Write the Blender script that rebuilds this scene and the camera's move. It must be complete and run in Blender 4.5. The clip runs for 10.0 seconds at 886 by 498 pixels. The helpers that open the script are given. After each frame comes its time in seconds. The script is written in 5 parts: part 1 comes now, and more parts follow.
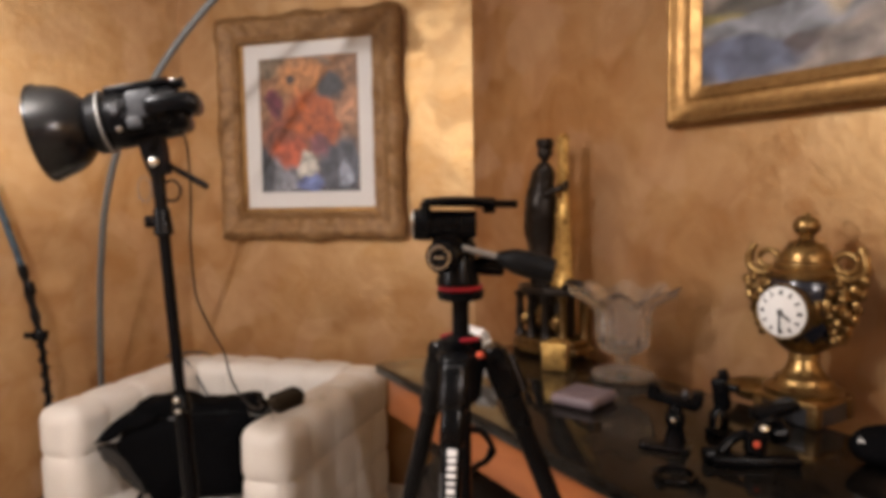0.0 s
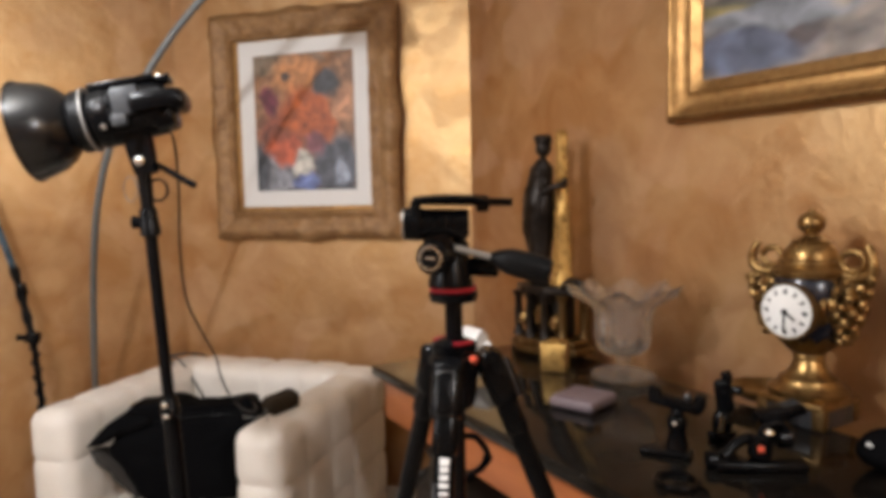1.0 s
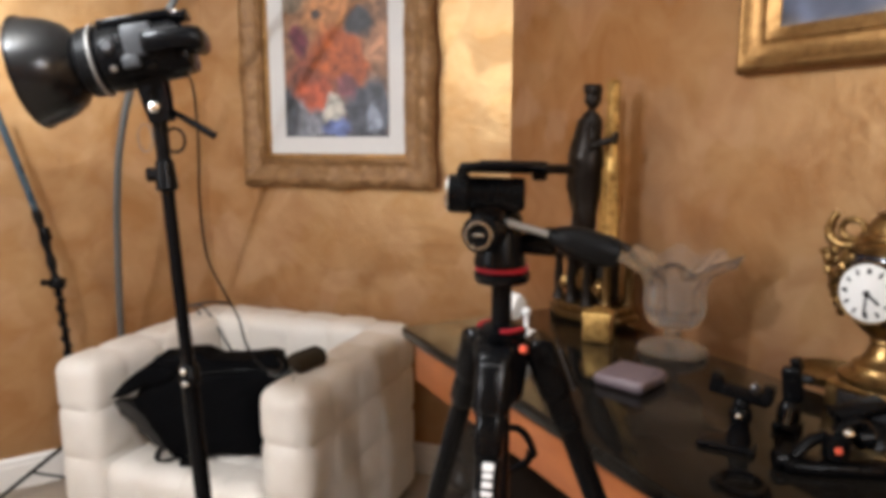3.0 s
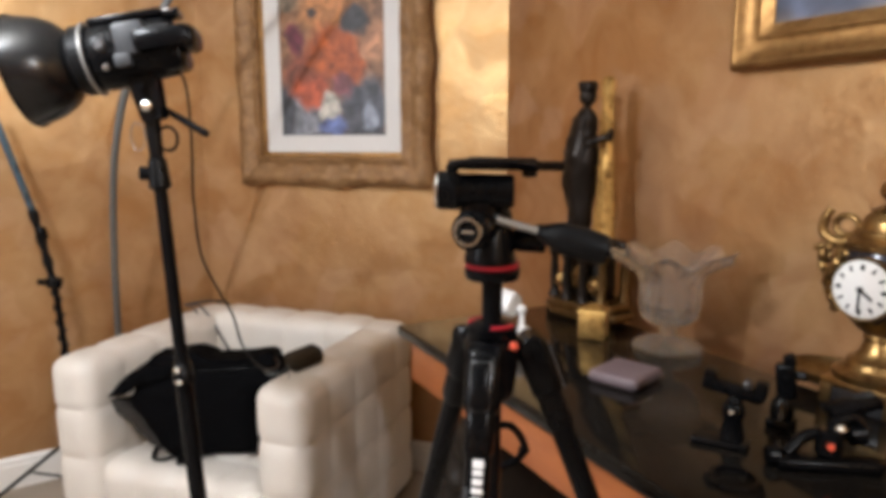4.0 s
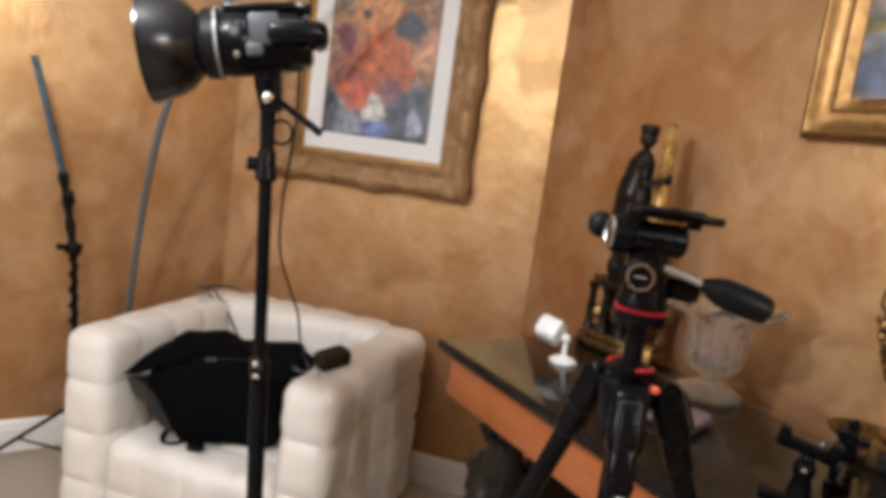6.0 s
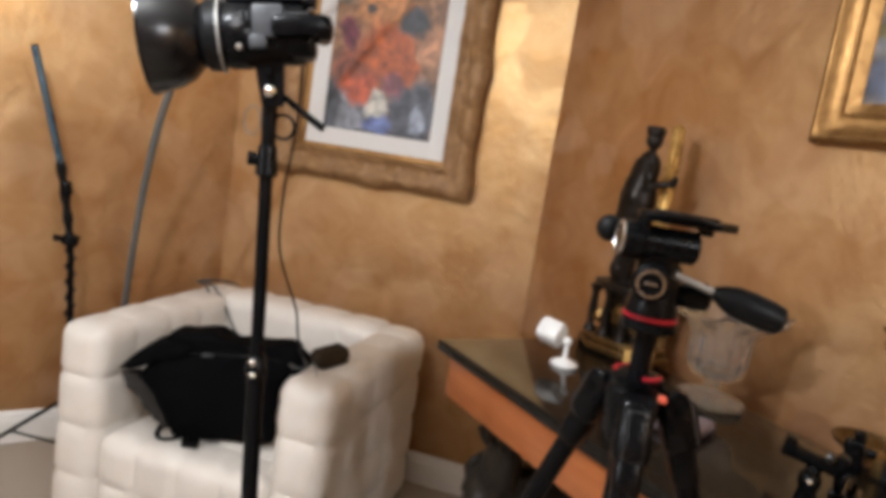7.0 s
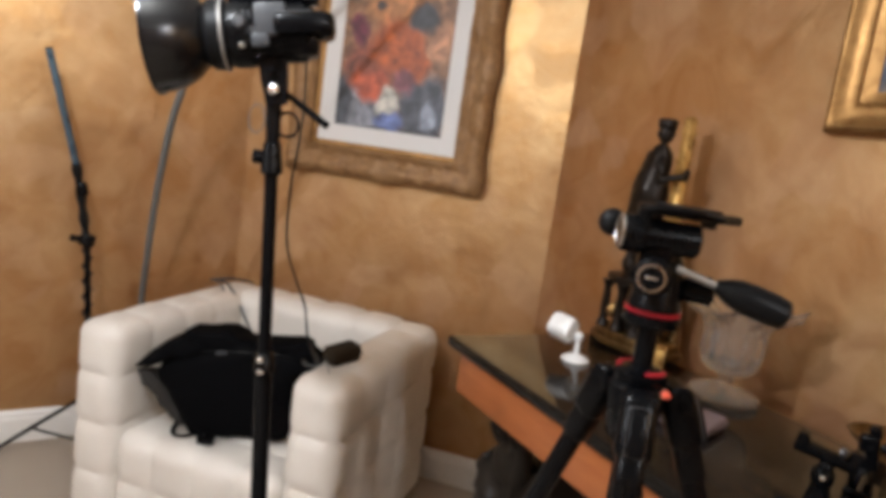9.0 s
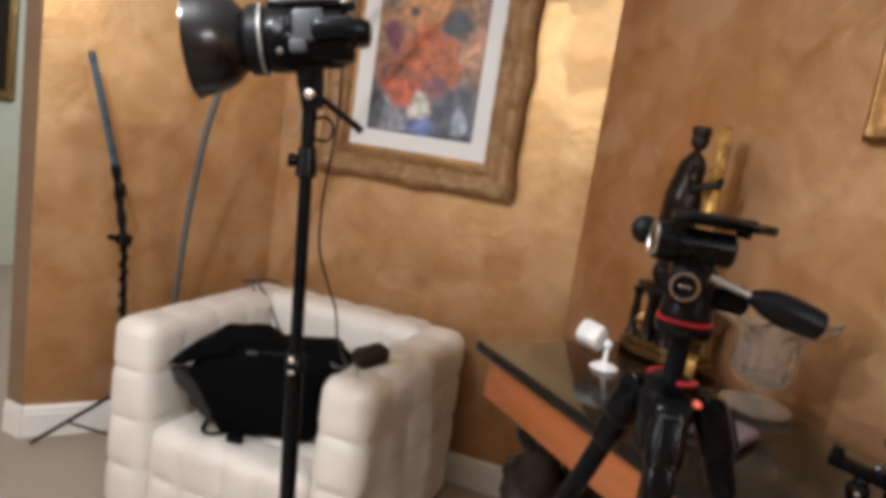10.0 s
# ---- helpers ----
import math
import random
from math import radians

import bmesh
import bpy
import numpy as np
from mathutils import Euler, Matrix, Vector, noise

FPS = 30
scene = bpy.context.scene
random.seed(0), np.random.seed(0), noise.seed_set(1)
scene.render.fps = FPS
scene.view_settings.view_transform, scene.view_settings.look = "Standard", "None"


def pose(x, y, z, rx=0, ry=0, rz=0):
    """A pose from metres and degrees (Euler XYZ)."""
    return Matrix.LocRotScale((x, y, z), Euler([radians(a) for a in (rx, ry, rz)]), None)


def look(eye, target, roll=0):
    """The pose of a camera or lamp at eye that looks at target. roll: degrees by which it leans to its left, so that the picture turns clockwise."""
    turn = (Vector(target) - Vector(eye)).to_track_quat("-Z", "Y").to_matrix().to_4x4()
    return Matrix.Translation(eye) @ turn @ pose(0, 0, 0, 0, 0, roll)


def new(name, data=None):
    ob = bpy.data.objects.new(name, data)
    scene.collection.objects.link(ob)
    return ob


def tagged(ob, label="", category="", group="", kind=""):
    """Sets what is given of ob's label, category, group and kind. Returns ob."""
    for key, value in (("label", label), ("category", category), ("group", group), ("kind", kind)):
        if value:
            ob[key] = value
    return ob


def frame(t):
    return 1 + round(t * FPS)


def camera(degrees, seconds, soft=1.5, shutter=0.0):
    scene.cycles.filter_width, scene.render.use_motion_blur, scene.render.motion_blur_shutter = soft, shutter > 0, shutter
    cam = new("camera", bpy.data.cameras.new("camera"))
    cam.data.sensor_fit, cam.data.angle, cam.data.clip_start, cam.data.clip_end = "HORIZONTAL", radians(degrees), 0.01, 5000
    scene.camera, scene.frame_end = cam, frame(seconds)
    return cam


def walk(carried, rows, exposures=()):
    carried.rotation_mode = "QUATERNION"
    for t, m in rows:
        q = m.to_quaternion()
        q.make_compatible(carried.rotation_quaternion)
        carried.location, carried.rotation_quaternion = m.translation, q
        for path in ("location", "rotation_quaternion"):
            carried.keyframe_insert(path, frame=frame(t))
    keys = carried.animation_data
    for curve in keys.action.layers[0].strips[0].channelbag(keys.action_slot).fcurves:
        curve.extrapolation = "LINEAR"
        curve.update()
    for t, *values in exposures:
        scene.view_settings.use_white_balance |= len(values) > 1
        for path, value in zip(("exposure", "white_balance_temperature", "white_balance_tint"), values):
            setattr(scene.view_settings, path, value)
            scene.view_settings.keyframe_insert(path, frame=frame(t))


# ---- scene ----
cam = camera(65.9, 10.0, soft=5.1)
PATH = [
    (0, (1.04, 0.376, 1.407), (0.386, 2.261, 1.255), -1.0),
    (0.5, (1.054, 0.392, 1.405), (0.41, 2.28, 1.262), -1.4),
    (1, (1.04, 0.418, 1.407), (0.383, 2.301, 1.249), -1.3),
    (1.5, (1.002, 0.478, 1.426), (0.317, 2.342, 1.187), -0.6),
    (2, (0.979, 0.529, 1.431), (0.265, 2.372, 1.122), -0.0),
    (2.5, (0.97, 0.536, 1.433), (0.243, 2.372, 1.116), 0.1),
    (4, (0.982, 0.543, 1.431), (0.254, 2.378, 1.108), -0.2),
    (4.5, (0.996, 0.53, 1.428), (0.259, 2.363, 1.115), -0.5),
    (5, (0.967, 0.515, 1.43), (0.269, 2.365, 1.131), -0.3),
    (5.5, (0.872, 0.477, 1.44), (0.251, 2.354, 1.144), 2.3),
    (6, (0.744, 0.44, 1.445), (0.118, 2.316, 1.15), 7.7),
    (6.2, (0.711, 0.436, 1.443), (0.086, 2.313, 1.149), 9.3),
    (7.3, (0.739, 0.467, 1.448), (0.132, 2.347, 1.138), 8.3),
    (7.5, (0.746, 0.467, 1.449), (0.162, 2.354, 1.136), 7.9),
    (8, (0.756, 0.465, 1.449), (0.153, 2.345, 1.132), 7.8),
    (8.5, (0.756, 0.466, 1.451), (0.095, 2.326, 1.128), 7.9),
    (9, (0.75, 0.474, 1.448), (0.08, 2.331, 1.127), 8.0),
    (9.5, (0.742, 0.469, 1.451), (0.053, 2.317, 1.122), 8.2),
    (10, (0.747, 0.464, 1.448), (0.001, 2.292, 1.13), 8.6),
]
walk(cam, [(t, look(eye, target, roll)) for t, eye, target, roll in PATH], [(0, -0.17, 6600, 17), (0.5, -0.11, 6450, 14), (1.0, 0.0, 6150, 12), (1.5, 0.09, 5950, 10), (6.0, 0.09, 5900, 10), (7.5, -0.02, 5900, 10), (10.0, -0.03, 5900, 10)])

# ---- light and exposure ----
W = bpy.data.worlds.new("world")
scene.world = W
W.use_nodes = True
W.node_tree.nodes["Background"].inputs[0].default_value = (0.9, 0.8, 0.7, 1)
W.node_tree.nodes["Background"].inputs[1].default_value = 0.02


def unseen_bulb(x, y, z, power, size, colour):
    """The bulb of an unseen pendant, hung below the ceiling."""
    data = bpy.data.lights.new("bulb", "POINT")
    data.shadow_soft_size, data.energy, data.color = size, power, colour
    ob = new("bulb", data)
    ob.matrix_world = pose(x, y, z)
    return ob


WARM = (1.0, 0.985, 0.96)
# all out of view; the second and fourth are added only as fill light
LAMPS = [(-0.16, 0.80, 2.18, 75), (-1.60, -1.05, 1.95, 106), (2.35, -0.30, 2.20, 66), (-2.5, 3.80, 2.1, 32)]
for lx, ly, lz, power in LAMPS:
    unseen_bulb(lx, ly, lz, power, 0.05, WARM)

# ---- materials ----


class Mat:
    """A node material with a Principled shader and short helpers."""

    def __init__(self, name, colour=(0.5, 0.5, 0.5), rough=0.5, metal=0.0, **more):
        self.m = bpy.data.materials.new(name)
        self.m.use_nodes = True
        self.t = self.m.node_tree
        self.b = self.t.nodes["Principled BSDF"]
        self.set("Base Color", (*colour, 1)), self.set("Roughness", rough), self.set("Metallic", metal)
        for k, v in more.items():
            self.set(k.replace("_", " "), v)

    def set(self, socket, value):
        self.b.inputs[socket].default_value = value

    def node(self, kind, **inputs):
        n = self.t.nodes.new("ShaderNode" + kind)
        for k, v in inputs.items():
            n.inputs[k].default_value = v
        return n

    def link(self, a, b):
        self.t.links.new(a, b)

    def where(self):
        if not hasattr(self, "geo"):
            self.geo = self.node("NewGeometry")
        return self.geo.outputs["Position"]

    def noise(self, scale, detail=4.0, rough=0.6, distort=0.0, stretch=None):
        n = self.node("TexNoise", Scale=scale, Detail=detail, Roughness=rough, Distortion=distort)
        if stretch:
            mp = self.node("Mapping", Scale=stretch)
            self.link(self.where(), mp.inputs[0])
            self.link(mp.outputs[0], n.inputs["Vector"])
        else:
            self.link(self.where(), n.inputs["Vector"])
        return n.outputs[0]

    def ramp(self, fac, *stops):
        r = self.node("ValToRGB")
        e = r.color_ramp.elements
        for i, (p, c) in enumerate(stops):
            el = e[i] if i < 2 else e.new(p)
            el.position, el.color = p, (*c, 1) if len(c) == 3 else c
        self.link(fac, r.inputs[0])
        return r.outputs[0]

    def mix(self, fac, a, b, blend="MIX"):
        n = self.t.nodes.new("ShaderNodeMix")
        n.data_type, n.blend_type = "RGBA", blend
        for sock, v in ((n.inputs[0], fac), (n.inputs[6], a), (n.inputs[7], b)):
            if isinstance(v, (float, int)):
                sock.default_value = v
            elif isinstance(v, tuple):
                sock.default_value = (*v, 1)
            else:
                self.link(v, sock)
        return n.outputs[2]

    def grey(self, fac, lo, hi, a=0.3, b=0.7):
        return self.ramp(fac, (a, (lo,) * 3), (b, (hi,) * 3))

    def bump(self, height, strength=0.2, distance=0.005):
        n = self.node("Bump", Strength=strength, Distance=distance)
        self.link(height, n.inputs["Height"])
        self.link(n.outputs[0], self.b.inputs["Normal"])

    def to(self, out, socket):
        self.link(out, self.b.inputs[socket])


def speckled(name, c1, c2, rough, metal=0.0, scale=40.0, bump=0.1, dist=0.002, rvar=0.1, spec=0.5, **more):
    m = Mat(name, c1, rough, metal, **more)
    m.set("Specular IOR Level", spec)
    n = m.noise(scale, 5)
    big = m.noise(scale / 9, 3)
    m.to(m.mix(m.grey(n, 0, 1), m.mix(big, c1, c2), c2), "Base Color")
    m.to(m.grey(big, max(0, rough - rvar), min(1, rough + rvar)), "Roughness")
    m.bump(n, bump, dist)
    return m.m


def gold_paint():
    m = Mat("gold_leaf_paint", rough=0.6)
    big = m.noise(1.7, 3, 0.55, 0.6)
    mid = m.noise(6.0, 4, 0.6, 1.0)
    fine = m.noise(70.0, 4, 0.7)
    warp = m.node("TexNoise", Scale=2.6, Detail=3.0, Roughness=0.55)
    m.link(m.where(), warp.inputs["Vector"])
    off = m.node("VectorMath")
    off.operation = "SCALE"
    m.link(warp.outputs["Color"], off.inputs[0])
    off.inputs["Scale"].default_value = 0.35
    add_ = m.node("VectorMath")
    m.link(m.where(), add_.inputs[0])
    m.link(off.outputs[0], add_.inputs[1])
    vor = m.node("TexVoronoi", Scale=6.5)
    vor.feature = "SMOOTH_F1"
    vor.inputs["Smoothness"].default_value = 0.22
    m.link(add_.outputs[0], vor.inputs["Vector"])
    stroke = m.node("SeparateColor")
    m.link(vor.outputs["Color"], stroke.inputs[0])
    base = m.mix(m.grey(big, 0, 1, 0.38, 0.62), (0.30, 0.128, 0.048), (0.36, 0.185, 0.085))
    base = m.mix(m.grey(stroke.outputs[0], 0.0, 0.72, 0.3, 0.9), base, (0.46, 0.275, 0.17))
    base = m.mix(m.grey(stroke.outputs[1], 0.0, 0.7, 0.45, 0.9), base, (0.28, 0.096, 0.034))
    base = m.mix(m.grey(fine, 0, 0.10), base, (0.20, 0.08, 0.03))
    m.to(base, "Base Color")
    m.set("Roughness", 0.6), m.set("Metallic", 0.0), m.set("Specular IOR Level", 0.3)
    # brushed gold leaf over the copper ground
    leaf = m.node("BsdfPrincipled", Metallic=1.0)
    m.link(m.mix(m.grey(mid, 0, 1, 0.35, 0.65), (0.44, 0.262, 0.102), (0.57, 0.392, 0.188)), leaf.inputs["Base Color"])
    m.link(m.mix(0.5, m.grey(mid, 0.36, 0.50), m.grey(stroke.outputs[2], 0.34, 0.58, 0.1, 0.9)), leaf.inputs["Roughness"])
    m.bump(m.mix(0.45, m.noise(9.0, 3, 0.55, 0.5), m.noise(30.0, 3, 0.6)), 0.55, 0.008)
    m.link(m.b.inputs["Normal"].links[0].from_socket, leaf.inputs["Normal"])
    both = m.node("MixShader")
    m.link(m.mix(0.5, m.grey(big, 0.48, 0.70), m.grey(stroke.outputs[1], 0.46, 0.72, 0.2, 0.9)), both.inputs[0])
    m.link(m.b.outputs[0], both.inputs[1])
    m.link(leaf.outputs[0], both.inputs[2])
    m.link(both.outputs[0], m.t.nodes["Material Output"].inputs["Surface"])
    return m.m


def granite():
    m = Mat("black_granite", (0.01, 0.01, 0.011), 0.05, 0.0, Specular_IOR_Level=0.16)
    n = m.noise(160.0, 2, 0.5)
    n2 = m.noise(18.0, 4, 0.6)
    m.to(m.ramp(n, (0.0, (0.004, 0.0035, 0.003)), (0.58, (0.008, 0.007, 0.006)), (0.74, (0.030, 0.026, 0.022))), "Base Color")
    m.to(m.grey(n2, 0.04, 0.13), "Roughness")
    return m.m


def wood(name, c1, c2, rough, axis):
    m = Mat(name, c1, rough)
    g = m.noise(9.0, 5, 0.6, 0.8, axis)
    f = m.noise(60.0, 3, 0.6, 0.0, axis)
    m.to(m.mix(m.grey(f, 0, 0.35), m.mix(m.grey(g, 0, 1), c1, c2), c1), "Base Color")
    m.bump(f, 0.08, 0.001)
    return m.m


def leather():
    m = Mat("white_leather", (0.74, 0.72, 0.68), 0.42)
    big = m.noise(5.0, 4)
    fine = m.noise(220.0, 3, 0.6)
    soft = m.noise(26.0, 4, 0.6)
    m.to(m.mix(m.grey(big, 0, 1), (0.70, 0.66, 0.60), (0.64, 0.595, 0.535)), "Base Color")
    m.to(m.grey(soft, 0.34, 0.52), "Roughness")
    m.bump(m.mix(0.6, fine, soft), 0.16, 0.003)
    return m.m


def carpet_stuff():
    m = Mat("beige_carpet", (0.42, 0.36, 0.29), 0.95)
    n = m.noise(260.0, 3, 0.7)
    b = m.noise(4.0, 4)
    m.to(m.mix(m.grey(n, 0, 0.5), m.mix(b, (0.46, 0.40, 0.33), (0.38, 0.32, 0.26)), (0.25, 0.21, 0.17)), "Base Color")
    m.bump(n, 0.5, 0.006)
    return m.m


def glass_mat():
    m = Mat("clear_cut_glass", (0.97, 0.97, 0.96), 0.0, 0.0, Transmission_Weight=0.968, IOR=1.5)
    n = m.noise(60.0, 2)
    m.bump(n, 0.3, 0.003)
    # thin walls let part of the light straight through
    clear, both = m.node("BsdfTransparent"), m.node("MixShader", Fac=0.12)
    m.link(m.b.outputs[0], both.inputs[1])
    m.link(clear.outputs[0], both.inputs[2])
    m.link(both.outputs[0], m.t.nodes["Material Output"].inputs["Surface"])
    return m.m


def antique_frame():
    m = Mat("antique_gilt_wood", rough=0.55, metal=0.25)
    n = m.noise(28.0, 6, 0.65, 0.5)
    f = m.noise(120.0, 4, 0.6)
    b = m.noise(5.0, 3)
    c = m.mix(m.grey(n, 0, 1, 0.35, 0.65), (0.17, 0.082, 0.028), (0.31, 0.170, 0.066))
    m.to(m.mix(m.grey(b, 0, 0.5), c, (0.25, 0.14, 0.055)), "Base Color")
    m.bump(m.mix(0.4, n, f), 0.5, 0.006)
    return m.m


def gilt(name, c1, c2, rough, dark=0.35):
    m = Mat(name, c1, rough, 0.9)
    n = m.noise(45.0, 5, 0.6)
    b = m.noise(9.0, 4, 0.6, 0.6)
    m.to(m.mix(m.grey(n, 0, dark, 0.45, 0.7), m.mix(b, c1, c2), (0.10, 0.045, 0.012)), "Base Color")
    m.to(m.grey(b, rough - 0.08, rough + 0.14), "Roughness")
    m.bump(n, 0.25, 0.003)
    return m.m


def painted():
    m = Mat("oil_paint", rough=0.45)
    a = m.node("VertexColor")
    a.layer_name = "paint"
    n = m.noise(70.0, 4, 0.6, 0.6)
    m.to(m.mix(m.grey(n, 0, 0.08), a.outputs[0], (0.06, 0.05, 0.05)), "Base Color")
    m.bump(n, 0.3, 0.003)
    return m.m


GOLD_WALL = gold_paint()
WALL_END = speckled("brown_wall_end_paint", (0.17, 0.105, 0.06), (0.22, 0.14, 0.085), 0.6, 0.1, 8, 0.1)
PALE_WALL = speckled("pale_green_plaster", (0.52, 0.55, 0.46), (0.57, 0.60, 0.51), 0.7, 0, 12, 0.05)
CEIL = speckled("white_ceiling_paint", (0.75, 0.72, 0.66), (0.7, 0.67, 0.6), 0.85, 0, 20, 0.05)
SKIRT = speckled("white_gloss_paint", (0.78, 0.76, 0.73), (0.70, 0.68, 0.64), 0.35, 0, 25, 0.04)
CARPET = carpet_stuff()
LEATHER = leather()
GRANITE = granite()
CHERRY = wood("cherry_wood", (0.30, 0.085, 0.022), (0.40, 0.135, 0.038), 0.32, (1.0, 1.0, 6.0))
EBONY = speckled("black_carved_wood", (0.0072, 0.006, 0.0054), (0.021, 0.0168, 0.0132), 0.34, 0, 40, 0.3, 0.004, spec=0.16)
BRONZE = speckled("dark_bronze", (0.008, 0.006, 0.005), (0.020, 0.015, 0.012), 0.38, 0.6, 60, 0.3, 0.003, spec=0.3)
GILT = gilt("gilt_bronze", (0.34, 0.215, 0.082), (0.25, 0.148, 0.05), 0.30, 0.75)
GILT_DULL = gilt("dull_gilt", (0.20, 0.128, 0.050), (0.13, 0.078, 0.028), 0.44, 0.8)
BRIGHT_GILT = gilt("bright_matt_gilt", (0.56, 0.36, 0.12), (0.40, 0.24, 0.07), 0.48, 0.75)
FRAME_GOLD = gilt("gold_frame_leaf", (0.40, 0.23, 0.085), (0.28, 0.15, 0.05), 0.44, 0.45)
FRAME_OLD = antique_frame()
PAINT = painted()
MATBOARD = speckled("white_mat_board", (0.67, 0.66, 0.64), (0.62, 0.61, 0.59), 0.8, 0, 60, 0.04)
BLACK = speckled("black_plastic", (0.0018, 0.0018, 0.0022), (0.0035, 0.0036, 0.0042), 0.24, 0, 90, 0.05, 0.001, 0.05, spec=0.11)
BLACK_METAL = speckled("black_metal", (0.0025, 0.0025, 0.0028), (0.0045, 0.0045, 0.005), 0.20, 0, 60, 0.02, 0.001, 0.04, spec=0.08)
RUBBER = speckled("black_rubber", (0.004, 0.004, 0.0043), (0.007, 0.007, 0.0074), 0.40, 0, 120, 0.12, 0.001, spec=0.10)
FABRIC = speckled("black_nylon", (0.0014, 0.0014, 0.0018), (0.0030, 0.0030, 0.0035), 0.8, 0, 180, 0.3, 0.002, spec=0.03)
LINING = speckled("grey_brown_lining", (0.024, 0.020, 0.016), (0.012, 0.010, 0.008), 0.9, 0, 90, 0.3, 0.002)
FUZZ = speckled("dark_brown_fleece", (0.0196, 0.014, 0.0091), (0.0385, 0.028, 0.0182), 0.95, 0, 200, 0.6, 0.004, spec=0.1)
REFLECTOR = speckled("satin_black_enamel", (0.004, 0.004, 0.0045), (0.006, 0.006, 0.0065), 0.24, 0, 30, 0.02, 0.001, 0.03, spec=0.5)
GREY = speckled("grey_plastic", (0.034, 0.036, 0.039), (0.046, 0.048, 0.052), 0.4, 0, 60, 0.05, 0.001, spec=0.35)
ALLOY = speckled("satin_aluminium", (0.30, 0.29, 0.27), (0.26, 0.25, 0.235), 0.5, 0.4, 80, 0.04, 0.001)
GREY_RIM = speckled("worn_grey_metal", (0.045, 0.045, 0.048), (0.07, 0.07, 0.074), 0.35, 0.5, 60, 0.03, 0.001)
SILVER = speckled("brushed_silver", (0.62, 0.60, 0.56), (0.5, 0.48, 0.45), 0.3, 1.0, 80, 0.04, 0.001)
CHROME = speckled("chrome", (0.85, 0.84, 0.82), (0.8, 0.79, 0.77), 0.1, 1.0, 40, 0.01, 0.001, 0.03)
STEEL = speckled("grey_steel_tube", (0.17, 0.18, 0.18), (0.13, 0.14, 0.14), 0.42, 0.4, 50, 0.05, 0.001)
BLUE_STEEL = speckled("blue_grey_steel", (0.075, 0.14, 0.20), (0.06, 0.11, 0.16), 0.30, 0.5, 50, 0.04, 0.001)
RED = speckled("red_anodised", (0.42, 0.010, 0.022), (0.34, 0.008, 0.02), 0.35, 0.2, 50, 0.03, 0.001)
ORANGE = speckled("orange_plastic", (0.75, 0.12, 0.06), (0.65, 0.10, 0.05), 0.35, 0, 50, 0.03, 0.001)
WHITE = speckled("white_plastic", (0.82, 0.82, 0.81), (0.78, 0.78, 0.77), 0.35, 0, 60, 0.02, 0.001)
ENAMEL = speckled("white_enamel", (0.84, 0.84, 0.82), (0.80, 0.80, 0.78), 0.12, 0, 30, 0.01, 0.001, 0.03)
INK = speckled("black_enamel", (0.012, 0.012, 0.014), (0.02, 0.02, 0.022), 0.3, 0, 60, 0.02, 0.001)
WHITE_INK = speckled("white_print", (0.72, 0.72, 0.72), (0.66, 0.66, 0.66), 0.5, 0, 60, 0.02, 0.001)
MAUVE = speckled("mauve_grey_case", (0.150, 0.112, 0.122), (0.125, 0.092, 0.102), 0.55, 0, 90, 0.12, 0.001)
NAVY = speckled("dark_blue_enamel", (0.010, 0.012, 0.022), (0.018, 0.020, 0.03), 0.16, 0.1, 30, 0.02, 0.001)
GLASS = glass_mat()

# ---- building helpers ----
HOME = {}


def thing(name, x, y, z, label, category, group="", kind=""):
    ob = new(name)
    ob.empty_display_size = 0.05
    ob.location = (x, y, z)
    HOME[ob] = Vector((x, y, z))
    return tagged(ob, label, category, group, kind)


def smooth(me, angle=40):
    me.polygons.foreach_set("use_smooth", [True] * len(me.polygons))
    me.set_sharp_from_angle(angle=radians(angle))


def part(name, bm, material, parent=None, label="", angle=40):
    """Links a bmesh, given in world metres, as one mesh object under its thing."""
    home = HOME.get(parent, Vector((0, 0, 0)))
    bmesh.ops.translate(bm, vec=-home, verts=bm.verts)
    bmesh.ops.recalc_face_normals(bm, faces=bm.faces)
    me = bpy.data.meshes.new(name)
    bm.to_mesh(me)
    bm.free()
    me.materials.append(material)
    smooth(me, angle)
    ob = new(name, me)
    ob.parent = parent
    HOME[ob] = home
    if label:
        ob["label"] = label
    return ob


def lone(name, bm, material, base, label, category, group="", kind="", angle=40):
    """A thing of one mesh, with its origin at base."""
    bmesh.ops.translate(bm, vec=-Vector(base), verts=bm.verts)
    bmesh.ops.recalc_face_normals(bm, faces=bm.faces)
    me = bpy.data.meshes.new(name)
    bm.to_mesh(me)
    bm.free()
    me.materials.append(material)
    smooth(me, angle)
    ob = new(name, me)
    ob.location = base
    HOME[ob] = Vector(base)
    return tagged(ob, label, category, group, kind)


def add(bm, verts, faces, m=None):
    vs = [bm.verts.new(m @ Vector(v) if m else v) for v in verts]
    for f in faces:
        try:
            bm.faces.new([vs[i] for i in f])
        except ValueError:
            pass
    return vs


def box(bm, sx, sy, sz, m, bevel=0.0, seg=2):
    """A bevelled box centred on the pose m."""
    b = bmesh.new()
    bmesh.ops.create_cube(b, size=1, matrix=Matrix.Diagonal((sx, sy, sz, 1)))
    if bevel:
        bmesh.ops.bevel(b, geom=b.edges[:], offset=bevel, segments=seg, profile=0.5, affect="EDGES")
    join(bm, b, m)
    return bm


def join(bm, b, m=None):
    b.verts.index_update()
    add(bm, [v.co[:] for v in b.verts], [[v.index for v in f.verts] for f in b.faces], m)
    b.free()


